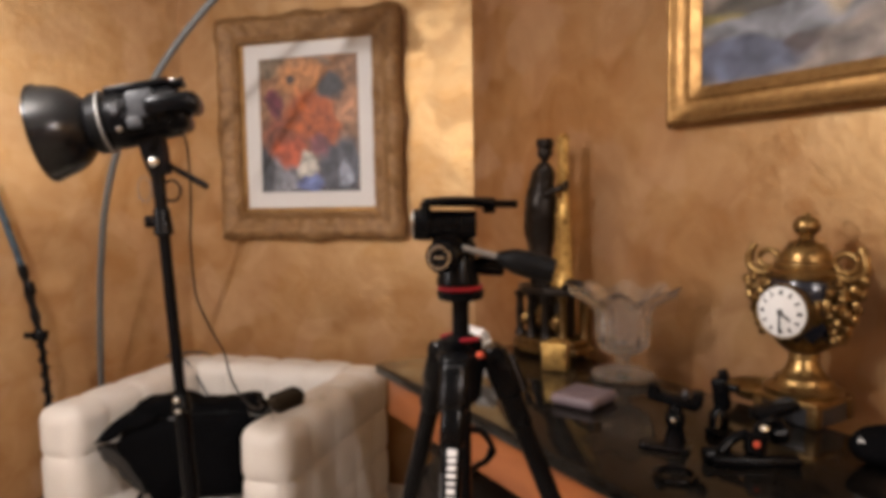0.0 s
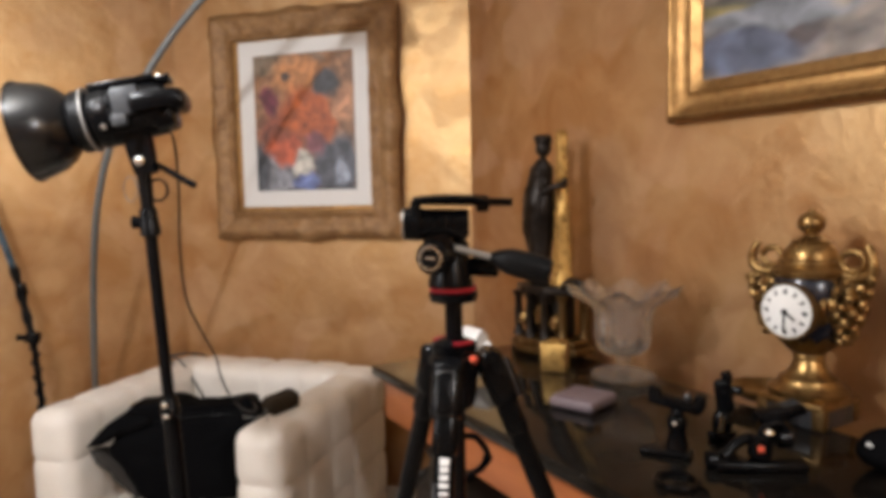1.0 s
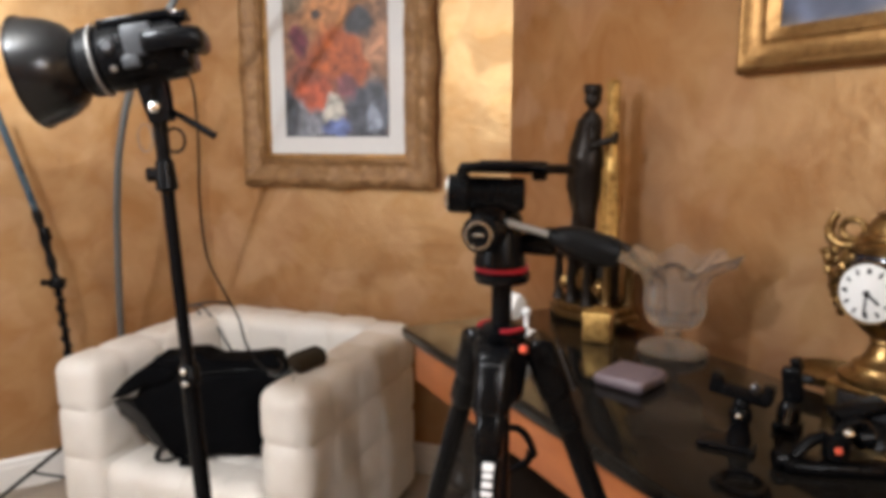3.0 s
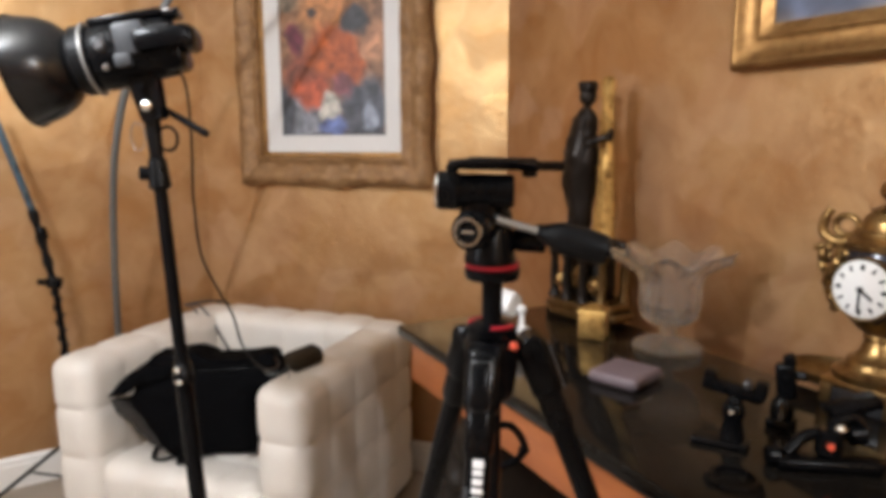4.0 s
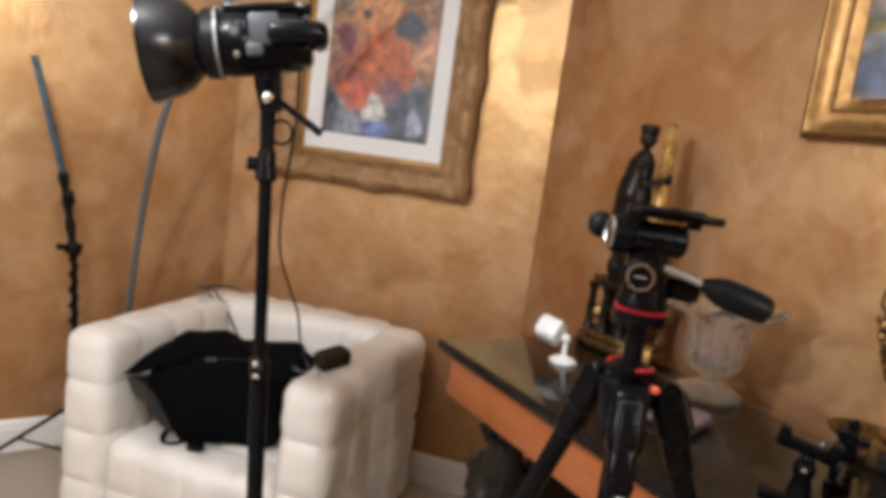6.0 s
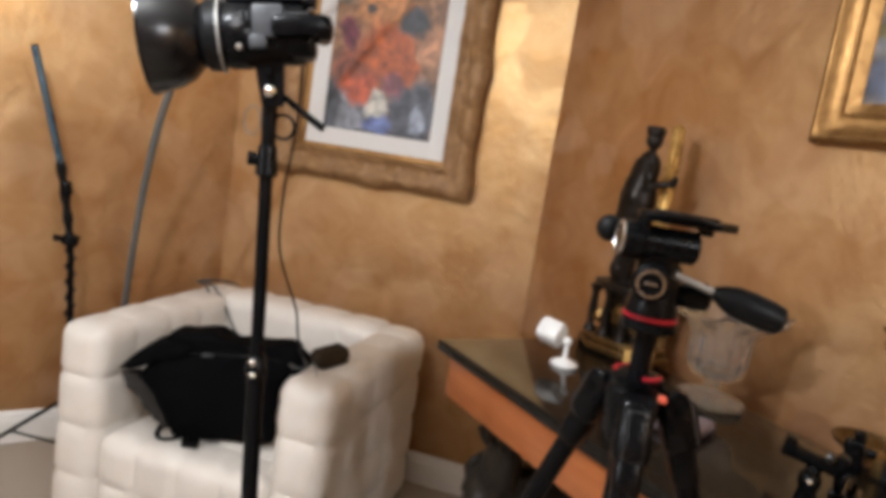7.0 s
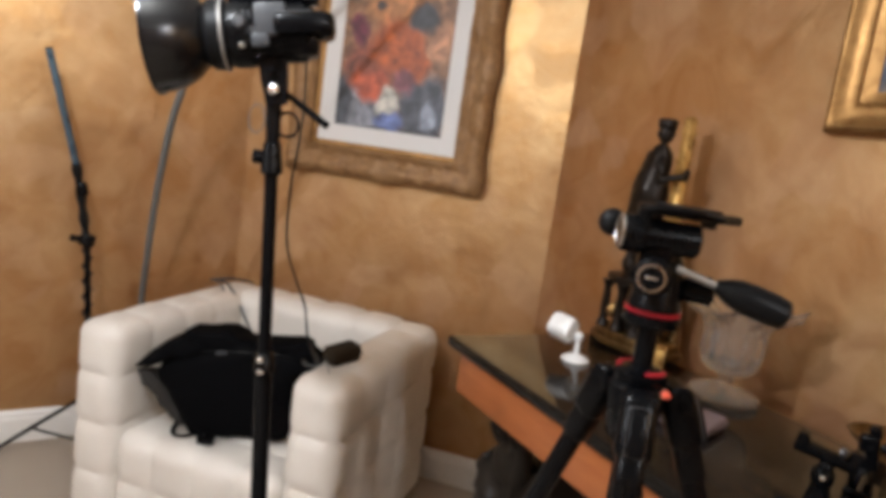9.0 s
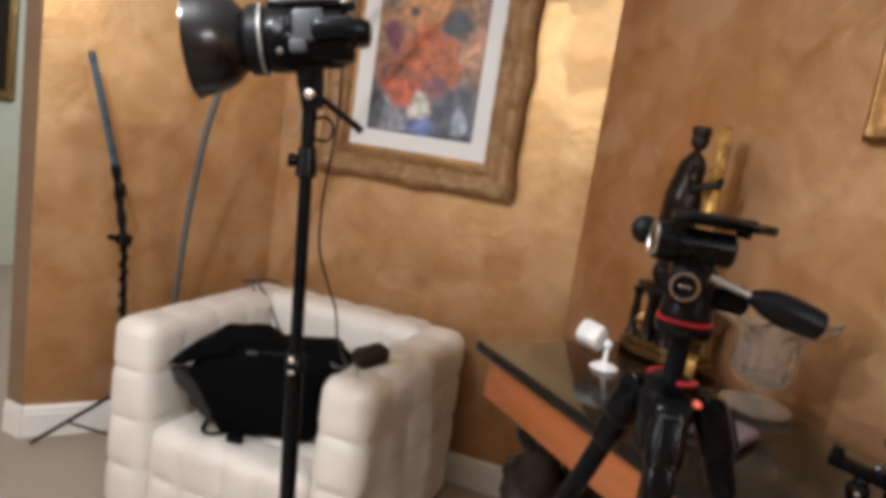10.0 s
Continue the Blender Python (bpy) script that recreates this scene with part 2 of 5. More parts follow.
def lathe(bm, profile, m=None, seg=32, wave=None, close=True):
    """Turns (radius, height) pairs about z. wave(angle, i) scales the radius and lifts the point."""
    vs, fs, n = [], [], len(profile)
    for j in range(seg):
        a = 2 * math.pi * j / seg
        for i, (r, z) in enumerate(profile):
            k, dz = wave(a, i) if wave else (1, 0)
            vs.append((r * k * math.cos(a), r * k * math.sin(a), z + dz))
    for j in range(seg):
        k = (j + 1) % seg
        for i in range(n - 1):
            fs.append((j * n + i, k * n + i, k * n + i + 1, j * n + i + 1))
    if close:
        fs.append([j * n for j in range(seg)])
        fs.append([j * n + n - 1 for j in range(seg)])
    add(bm, vs, fs, m)
    return bm


def along(p, q):
    """A pose at p whose z points to q."""
    d = Vector(q) - Vector(p)
    return Matrix.Translation(p) @ d.to_track_quat("Z", "Y").to_matrix().to_4x4()


def rod(bm, p, q, r1, r2=None, seg=16, edge=0.0):
    r2 = r1 if r2 is None else r2
    n = (Vector(q) - Vector(p)).length
    e = min(edge, n / 3)
    prof = [(r1 - e, 0), (r1, e), (r2, n - e), (r2 - e, n)] if e else [(r1, 0), (r2, n)]
    return lathe(bm, prof, along(p, q), seg)


def curve_points(pts, steps=8):
    """A smooth path through the points."""
    p = [Vector(v) for v in pts]
    p = [2 * p[0] - p[1]] + p + [2 * p[-1] - p[-2]]
    out = []
    for i in range(1, len(p) - 2):
        for k in range(steps):
            t = k / steps
            a, b, c, d = p[i - 1], p[i], p[i + 1], p[i + 2]
            out.append(0.5 * (2 * b + (c - a) * t + (2 * a - 5 * b + 4 * c - d) * t * t + (3 * b - a - 3 * c + d) * t ** 3))
    return out + [p[-2]]


def tube(bm, pts, r, seg=8, steps=8, flat=1.0, closed=False):
    path = curve_points(pts, steps) if steps else [Vector(v) for v in pts]
    n, vs, fs = len(path), [], []
    up = Vector((0.13, 0.21, 0.97))
    for i, p in enumerate(path):
        d = (path[min(i + 1, n - 1)] - path[max(i - 1, 0)]).normalized()
        s = d.cross(up).normalized()
        u = s.cross(d)
        rad = r(i / (n - 1)) if callable(r) else r
        for j in range(seg):
            a = 2 * math.pi * j / seg
            vs.append(p + s * rad * math.cos(a) + u * rad * flat * math.sin(a))
    for i in range(n - 1):
        for j in range(seg):
            k = (j + 1) % seg
            fs.append((i * seg + j, i * seg + k, (i + 1) * seg + k, (i + 1) * seg + j))
    fs += [list(range(seg)), [(n - 1) * seg + j for j in range(seg)]]
    add(bm, vs, fs)
    return bm


def blob(bm, m, rx, ry, rz, seg=16, rough=0.0, scale=20.0):
    """An ellipsoid, made uneven by rough metres."""
    b = bmesh.new()
    bmesh.ops.create_uvsphere(b, u_segments=seg, v_segments=max(6, seg * 2 // 3), radius=1)
    for v in b.verts:
        v.co = Vector((v.co.x * rx, v.co.y * ry, v.co.z * rz))
        if rough:
            v.co += v.co.normalized() * rough * noise.noise((m @ v.co) * scale)
    join(bm, b, m)
    return bm


def prism(bm, outline, z0, z1, m=None, bevel=0.0):
    """A footprint raised from z0 to z1."""
    b = bmesh.new()
    lo = [b.verts.new((x, y, z0)) for x, y in outline]
    f = b.faces.new(lo)
    top = bmesh.ops.extrude_face_region(b, geom=[f])
    bmesh.ops.translate(b, vec=(0, 0, z1 - z0), verts=[v for v in top["geom"] if isinstance(v, bmesh.types.BMVert)])
    if bevel:
        bmesh.ops.bevel(b, geom=b.edges[:], offset=bevel, segments=2, profile=0.5, affect="EDGES")
    join(bm, b, m)
    return bm


def N():
    return bmesh.new()


# ---- structure ----
CA = Vector((-1.160, 3.035))
AB = Vector((0.228, 3.120))
B_ANG = -38.7
B_DIR = Vector((math.cos(radians(B_ANG)), math.sin(radians(B_ANG))))
B_OUT = Vector((-B_DIR.y, B_DIR.x))
C_END = Vector((-1.713, 2.27))
C_DIR = (C_END - CA).normalized()
C_OUT = Vector((C_DIR.y, -C_DIR.x))
B_END = AB + B_DIR * 3.3
H = 2.42
T = 0.14


def wall(name, pts, material=None, z0=0.0, z1=H):
    return lone(name, prism(N(), pts, z0, z1), material or GOLD_WALL, (pts[0][0], pts[0][1], 0), "mottled gold and copper leaf painted wall" if not material else "plain painted wall in the room beyond", "wall", kind="structure")


def slab(a, b, out, extra_a=0.0, extra_b=0.0):
    d = (b - a).normalized()
    return [tuple(a), tuple(b), tuple(b + out * T + d * extra_b), tuple(a + out * T - d * extra_a)]


A_DIR = (AB - CA).normalized()
A_OUT = Vector((-A_DIR.y, A_DIR.x))
wall("wall_north", slab(CA, AB, A_OUT, -0.045, -0.035))
wall("wall_east", slab(AB, B_END, B_OUT, 0.035, 0))
wall("wall_west", slab(C_END, CA, C_OUT, 0, 0.045))
wall("wall_right", [tuple(B_END), (B_END.x, -3.0), (B_END.x + T, -3.0), (B_END.x + T, B_END.y)])
wall("wall_south", [(B_END.x + T, -3.0), (-4.2, -3.0), (-4.2, -3.0 - T), (B_END.x + T, -3.0 - T)])
wall("wall_left", [(-4.2, -3.0), (-4.2, 2.6), (-4.2 - T, 2.6), (-4.2 - T, -3.0)])
wall("wall_hall_west", [(-4.2, 2.6), (-4.2, 4.2), (-4.2 - T, 4.2), (-4.2 - T, 2.6)], PALE_WALL)
wall("wall_hall", [(-4.2, 4.2), (0.4, 4.2), (0.4, 4.2 + T), (-4.2, 4.2 + T)], PALE_WALL)
wall("wall_hall_end", [(0.4, 4.2), (0.4, 3.2), (0.4 + T, 3.2), (0.4 + T, 4.2)], PALE_WALL)
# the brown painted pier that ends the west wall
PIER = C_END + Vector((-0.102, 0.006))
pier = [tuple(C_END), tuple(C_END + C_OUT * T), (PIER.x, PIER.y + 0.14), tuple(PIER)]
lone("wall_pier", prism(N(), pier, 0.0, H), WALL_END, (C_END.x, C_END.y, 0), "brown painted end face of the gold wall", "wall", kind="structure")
lone("floor", prism(N(), [(-4.4, -3.2), (3.1, -3.2), (3.1, 4.4), (-4.4, 4.4)], -0.1, 0.0), CARPET, (0, 0, 0), "light beige short-pile carpet floor", "floor", kind="structure")
lone("ceiling", prism(N(), [(-4.4, -3.2), (3.1, -3.2), (3.1, 4.4), (-4.4, 4.4)], H, H + 0.1), CEIL, (0, 0, H), "plain white painted ceiling", "ceiling", kind="structure")


def skirting(name, a, b, inward, ea=0.0, eb=0.0):
    d = (b - a).normalized()
    a, b = a + inward * 0.0 - d * ea, b + d * eb
    bm = N()
    prof = [(0.0, 0.0), (0.016, 0.0), (0.016, 0.095), (0.012, 0.105), (0.012, 0.118), (0.004, 0.132), (0.0, 0.132)]
    n = len(prof)
    vs = [(*(p + inward * o), z) for p in (a, b) for o, z in prof]
    fs = [(i, (i + 1) % n, n + (i + 1) % n, n + i) for i in range(n)] + [list(range(n)), list(range(n, 2 * n))]
    add(bm, vs, fs)
    lone(name, bm, SKIRT, (a.x, a.y, 0), "white painted skirting board", "baseboard", kind="structure", angle=20)


skirting("baseboard_north", CA, AB, -A_OUT)
skirting("baseboard_east", AB, B_END, -B_OUT)
skirting("baseboard_west", C_END, CA, -C_OUT, 0.008, 0)
skirting("baseboard_pier", PIER, C_END, Vector((0.057, -0.998)), 0, 0.012)
skirting("baseboard_hall", Vector((-4.2, 4.2)), Vector((0.4, 4.2)), Vector((0, -1)))

# rose, cord and socket made up for each unseen bulb
for x, y, z, power in LAMPS:
    lamp = thing("unseen_pendant", x, y, H, "unseen bare bulb pendant light added on a short white cord", "pendant light", "pendant lights")
    part("ceiling_rose", lathe(N(), [(0.001, H - 0.001), (0.05, H - 0.001), (0.052, H - 0.012), (0.03, H - 0.03), (0.01, H - 0.034), (0.001, H - 0.034)], pose(x, y, 0), 32, close=False), WHITE, lamp)
    part("cord", rod(N(), Vector((x, y, H - 0.03)), Vector((x, y, z + 0.135)), 0.003, seg=10), WHITE, lamp)
    part("socket", lathe(N(), [(0.006, z + 0.14), (0.018, z + 0.13), (0.020, z + 0.10), (0.012, z + 0.09)], pose(x, y, 0), 20), WHITE, lamp)

# ---- armchair ----


def pad(bm, lo, hi, cells, m, r=0.050, k=8, seam=0.0075, crown=0.004):
    """A block of upholstered squares: rounded edges, sunk seams between the squares."""
    lo, hi = Vector(lo), Vector(hi)
    b = bmesh.new()
    size = hi - lo
    for ax in range(3):
        u, v = [a for a in range(3) if a != ax]
        nu, nv = cells[u] * k, cells[v] * k
        for side in (0, 1):
            grid = []
            for i in range(nu + 1):
                for j in range(nv + 1):
                    p = Vector((0, 0, 0))
                    p[ax] = side
                    p[u], p[v] = i / nu, j / nv
                    grid.append(b.verts.new([lo[a] + size[a] * p[a] for a in range(3)]))
            for i in range(nu):
                for j in range(nv):
                    q = [grid[i * (nv + 1) + j], grid[(i + 1) * (nv + 1) + j], grid[(i + 1) * (nv + 1) + j + 1], grid[i * (nv + 1) + j + 1]]
                    b.faces.new(q)
    bmesh.ops.remove_doubles(b, verts=b.verts, dist=1e-5)
    for w in b.verts:
        p = w.co.copy()
        core = Vector([min(max(p[a], lo[a] + r), hi[a] - r) for a in range(3)])
        d = p - core
        n = d.normalized()
        q = core + n * r
        sink, rise = 0.0, 1.0
        for a in range(3):
            c = (p[a] - lo[a]) / size[a] * cells[a]
            near = abs(c - round(c)) * size[a] / cells[a]
            if abs(n[a]) < 0.9:
                if 0 < round(c) < cells[a]:
                    sink = max(sink, math.exp(-(near / 0.012) ** 2))
                rise *= math.sin(math.pi * (c - math.floor(c))) ** 0.5 if 0 < c < cells[a] else 0.0
        w.co = q + n * (crown * rise - seam * sink + 0.0025 * noise.noise(p * 9))
    join(bm, b, m)
    return bm


CH = pose(-1.062, 2.085, 0, 0, 0, 2.0)
CW, CD, CH0, CH1, AW = 0.986, 0.845, 0.022, 0.710, 0.180
SEAT = CH0 + (CH1 - CH0) / 2
chair = thing("armchair", *(CH @ Vector((CW / 2, CD / 2, 0))), "white leather cube armchair with square tufted panels", "armchair")
part("arm", pad(N(), (0, 0, CH0), (AW, CD, CH1), (1, 5, 4), CH), LEATHER, chair)
part("arm", pad(N(), (CW - AW, 0, CH0), (CW, CD, CH1), (1, 5, 4), CH), LEATHER, chair)
part("backrest", pad(N(), (AW - 0.048, CD - AW, CH0 + 0.004), (CW - AW + 0.048, CD + 0.01, CH1 + 0.008), (4, 1, 4), CH), LEATHER, chair)
part("seat", pad(N(), (AW + 0.002, 0.004, CH0), (CW - AW - 0.002, CD - AW - 0.002, SEAT), (4, 4, 2), CH), LEATHER, chair)
for fx in (0.06, CW - 0.06):
    for fy in (0.06, CD - 0.06):
        part("foot", box(N(), 0.06, 0.06, 0.05, CH @ pose(fx, fy, 0.025), 0.004), BLACK, chair, "low black block foot")

# ---- camera bag on the seat ----


BAG = pose(-0.84, 2.13, 0, 0, 0, 24)


def sack(outline, layers):
    """A soft body: one outline, swelled and shrunk from layer to layer of its depth."""
    ring = [v for v in curve_points([(x, 0, z) for x, z in outline + outline[:1]], 5)][:-1]
    mid = sum(ring, Vector()) / len(ring)
    vs, fs, n = [], [], len(ring)
    for depth, k, drop in layers:
        for p in ring:
            q = mid + (p - mid) * k + Vector((0, depth, -drop))
            q.z = max(q.z, SEAT + 0.003)
            w = BAG @ q
            vs.append(w + Vector((0.7, 1, 0.5)) * 0.012 * noise.noise(w * 11) + Vector((0.4, 1, 0.7)) * 0.006 * noise.noise(w * 31))
    for i in range(len(layers) - 1):
        for j in range(n):
            k = (j + 1) % n
            fs.append((i * n + j, i * n + k, (i + 1) * n + k, (i + 1) * n + j))
    bm = N()
    all_ = add(bm, vs, fs)
    for row in (0, len(layers) - 1):
        c = bm.verts.new(sum((v.co for v in all_[row * n:(row + 1) * n]), Vector()) / n)
        for j in range(n):
            bm.faces.new((all_[row * n + j], all_[row * n + (j + 1) % n], c))
    return bm


bag = thing("camera_bag", *(BAG @ Vector((0.3, 0.1, SEAT))), "slouching black nylon camera bag lying on the armchair seat", "bag")
SACK = [(0.075, 0.590), (0.12, 0.645), (0.24, 0.675), (0.40, 0.680), (0.50, 0.690), (0.560, 0.655), (0.515, 0.585), (0.505, 0.480), (0.500, 0.385), (0.34, 0.378), (0.19, 0.378), (0.145, 0.445), (0.10, 0.51)]
part("body", sack(SACK, [(-0.022, 0.55, 0), (-0.016, 0.85, 0), (0.0, 0.98, 0), (0.03, 1.0, 0), (0.10, 0.96, 0.01), (0.17, 0.86, 0.03), (0.20, 0.6, 0.04)]), FABRIC, bag)
TIP = [(0.002, 0.590), (0.060, 0.655), (0.135, 0.700), (0.22, 0.695), (0.20, 0.655), (0.12, 0.635), (0.07, 0.605)]
part("flap_corner", sack(TIP, [(-0.030, 0.6, 0), (-0.024, 0.95, 0), (0.0, 1.0, 0), (0.07, 0.9, 0.0), (0.09, 0.6, 0)]), FABRIC, bag)
TIP2 = [(0.606, 0.694), (0.585, 0.655), (0.54, 0.630), (0.49, 0.645), (0.46, 0.69), (0.53, 0.735)]
part("flap_corner", sack(TIP2, [(-0.012, 0.6, 0), (-0.006, 0.95, 0), (0.01, 1.0, 0), (0.06, 0.9, 0.0), (0.08, 0.6, 0)]), FABRIC, bag)
FLAP = [(0.13, 0.680), (0.152, 0.724), (0.20, 0.730), (0.28, 0.738), (0.34, 0.716), (0.44, 0.716), (0.54, 0.720), (0.56, 0.69), (0.44, 0.668), (0.28, 0.660)]
part("flap", sack(FLAP, [(-0.010, 0.7, 0), (-0.002, 0.97, 0), (0.02, 1.0, 0), (0.10, 0.95, 0.0), (0.14, 0.8, 0.01), (0.16, 0.5, 0.02)]), FABRIC, bag)
LIN = [(0.006, 0.575), (0.045, 0.585), (0.10, 0.540), (0.145, 0.46), (0.165, 0.395), (0.12, 0.43), (0.072, 0.492)]
part("lining", sack(LIN, [(-0.012, 0.6, 0), (-0.006, 0.95, 0), (0.012, 1.0, 0), (0.06, 0.8, 0)]), LINING, bag, "grey-brown inner lining")
part("carry_strap", tube(N(), [(-0.711, 2.218, 0.424), (-0.723, 2.208, 0.394), (-0.708, 2.177, 0.378), (-0.672, 2.174, 0.378), (-0.649, 2.213, 0.378), (-0.625, 2.258, 0.38), (-0.614, 2.311, 0.384)], 0.009, 8, 8, 0.5), FABRIC, bag)
part("zip_strip", tube(N(), [BAG @ Vector(v) for v in ((0.10, -0.022, 0.628), (0.22, -0.018, 0.668), (0.36, -0.016, 0.680), (0.46, -0.014, 0.684), (0.54, -0.006, 0.668))], 0.0028, 6, 6), BLACK, bag)
part("patch", box(N(), 0.035, 0.006, 0.012, BAG @ pose(0.275, -0.022, 0.672, 0, -6, 0), 0.002), GREY, bag, "small grey patch")
part("buckle", box(N(), 0.055, 0.03, 0.026, BAG @ pose(0.255, -0.045, SEAT + 0.016, 0, 0, 0), 0.006), BLACK, bag)
pouch = thing("power_adapter", -0.19, 2.36, CH1, "small dark brown power adapter lying on the chair arm", "power adapter")
pm = pose(-0.203, 2.325, CH1 + 0.029, 4, -6, 66)
part("case", box(N(), 0.115, 0.066, 0.056, pm, 0.016, 3), FUZZ, pouch)
part("seam", box(N(), 0.1155, 0.0665, 0.002, pm, 0.0006, 1), BLACK, pouch)
part("lead", tube(N(), [pm @ Vector((-0.057, 0, -0.008)), (-0.228, 2.250, CH1 + 0.008), (-0.232, 2.225, CH1 + 0.006), (-0.265, 2.215, CH1 + 0.004), (-0.30, 2.255, CH1 - 0.004), (-0.315, 2.31, CH1 - 0.03)], 0.0020, 6), STEEL, pouch, "thin grey lead")
part("lead", tube(N(), [pm @ Vector((-0.057, 0.01, -0.008)), (-0.21, 2.25, CH1 + 0.007), (-0.19, 2.225, CH1 + 0.005), (-0.175, 2.20, CH1 + 0.003)], 0.0018, 6), STEEL, pouch, "thin grey lead")

# ---- flash head on its stand ----
A = Vector((-0.845, -0.481, -0.19)).normalized()
O = Vector((-0.09, 1.515, 1.575))
FL = along(O, O + A)
SIDE = A.cross(Vector((0, 0, 1))).normalized()
if SIDE.y > 0:
    SIDE = -SIDE
UP = SIDE.cross(A).normalized()
if UP.z < 0:
    UP = -UP


def F(s, side, up):
    return O + A * s + SIDE * side + UP * up


def fbox(bm, s, side, up, ls, lside, lup, bevel=0.003):
    m = Matrix.Translation(F(s, side, up)) @ Matrix((A, SIDE, UP)).transposed().to_4x4()
    return box(bm, ls, lside, lup, m, bevel)


FB = Vector((0.10, 1.548, 0.0))
BOLT = Vector((-0.009, 1.557, 1.49))
stand = thing("light_stand", *FB, "slim black light stand with locking collars", "light stand")
s_at = lambda z: FB + (BOLT - FB) * (z / 1.49)
part("lower_tube", rod(N(), s_at(0.10), s_at(0.985), 0.0165, seg=20), BLACK_METAL, stand)
part("upper_tube", rod(N(), s_at(0.98), s_at(1.37), 0.0125, seg=20), BLACK_METAL, stand)
part("collar", rod(N(), s_at(0.955), s_at(0.995), 0.021, 0.018, 20, 0.003), BLACK, stand)
part("collar_bolt", blob(N(), Matrix.Translation(s_at(0.985) + Vector((0.004, -0.019, 0))), 0.007, 0.006, 0.007, 14), CHROME, stand, "shiny metal bolt")
part("collar_bolt", blob(N(), Matrix.Translation(s_at(0.962) + Vector((0.006, -0.020, 0))), 0.008, 0.006, 0.005, 14), CHROME, stand, "shiny metal bolt")
c2 = part("collar", rod(N(), s_at(1.335), s_at(1.395), 0.021, 0.017, 20, 0.004), BLACK, stand)
kn = N()
rod(kn, s_at(1.365) + Vector((-0.012, 0, 0)), s_at(1.365) + Vector((-0.034, -0.012, 0)), 0.012, 0.014, 14, 0.002)
part("knob", kn, BLACK, stand)
for ang in (80, 200, 320):
    a = radians(ang)
    leg = N()
    rod(leg, s_at(0.42), s_at(0.03) + Vector((0.42 * math.cos(a), 0.42 * math.sin(a), -0.015)), 0.010, seg=12)
    part("leg", leg, BLACK_METAL, stand)
flash = thing("studio_flash", *BOLT, "black studio flash head with a satin black bowl reflector", "studio flash")
part("housing", lathe(N(), [(0.045, -0.150), (0.056, -0.138), (0.058, -0.05), (0.061, -0.045), (0.061, -0.015), (0.056, 0.0)], FL, 36), BLACK, flash)
panel = fbox(N(), -0.082, 0.040, 0.016, 0.055, 0.045, 0.056, 0.006)
fbox(panel, -0.062, 0.041, -0.018, 0.030, 0.044, 0.024, 0.005)
part("side_panel", panel, GREY, flash, "grey control panel")
part("top_rail", fbox(N(), -0.075, 0.018, 0.058, 0.13, 0.035, 0.014, 0.004), BLACK, flash)
for k in range(4):
    part("vent", fbox(N(), -0.047 + 0.010 * (k % 2), 0.0565 - 0.003 * (k // 2), 0.024 - 0.028 * (k // 2), 0.004, 0.004, 0.016, 0.001), GREY, flash)
part("rear_block", fbox(N(), -0.138, 0.0, -0.006, 0.050, 0.095, 0.085, 0.014), BLACK, flash)
hd = N()
fbox(hd, -0.136, 0.060, 0.006, 0.100, 0.030, 0.038, 0.012)
fbox(hd, -0.176, 0.022, 0.002, 0.034, 0.098, 0.046, 0.015)
part("handle", hd, BLACK, flash, "boxy black rear handle")
part("handle_top", fbox(N(), -0.122, 0.060, 0.0255, 0.062, 0.022, 0.003, 0.001), GREY, flash, "grey top face")
part("rear_cap", fbox(N(), -0.150, 0.0, 0.052, 0.035, 0.05, 0.016, 0.005), BLACK, flash)
part("side_button", rod(N(), F(-0.030, 0.058, 0.012), F(-0.030, 0.066, 0.013), 0.012, 0.010, 18, 0.003), GREY_RIM, flash)
part("side_button", rod(N(), F(-0.030, 0.056, -0.026), F(-0.030, 0.062, -0.027), 0.006, 0.005, 14, 0.002), SILVER, flash)
part("dial", rod(N(), F(-0.162, 0.01, 0.02), F(-0.169, 0.012, 0.020), 0.014, seg=16, edge=0.002), SILVER, flash)
for k in range(3):
    part("switch", fbox(N(), -0.13 - 0.016 * k, 0.0, 0.061, 0.010, 0.014, 0.008, 0.002), SILVER if k == 1 else BLACK, flash)
part("bayonet_ring", lathe(N(), [(0.060, 0.0005), (0.0655, 0.0015), (0.0660, 0.0035), (0.0655, 0.0055), (0.060, 0.0065)], FL, 40, close=False), ALLOY, flash, "thin silver mounting ring")
part("front_collar", lathe(N(), [(0.060, 0.002), (0.0635, 0.005), (0.0625, 0.026), (0.054, 0.034)], FL, 40), RUBBER, flash)
prof = [(0.052, 0.024), (0.052, 0.034), (0.060, 0.041), (0.076, 0.056), (0.088, 0.078), (0.095, 0.103), (0.0985, 0.122), (0.1015, 0.123), (0.1015, 0.127), (0.098, 0.128)]
inner = [(0.0955, 0.122), (0.092, 0.103), (0.085, 0.080), (0.072, 0.060), (0.056, 0.047), (0.045, 0.043)]
part("reflector", lathe(N(), prof + inner, FL, 56, close=False), REFLECTOR, flash, "satin black bowl reflector")
br = N()
m = Matrix.Translation(BOLT + Vector((0, 0, 0.018))) @ Matrix((A, SIDE, UP)).transposed().to_4x4()
fork = [(-0.026, 0.055), (0.026, 0.055), (0.024, 0.0), (0.019, -0.045), (-0.017, -0.045), (-0.022, 0.0)]
b = bmesh.new()
for sgn in (0.020, -0.026):
    vs = [(u, sgn + d, w) for d in (0.0, 0.006) for u, w in fork]
    n = len(fork)
    add(b, vs, [list(range(n)), list(range(n, 2 * n))] + [(i, (i + 1) % n, n + (i + 1) % n, n + i) for i in range(n)])
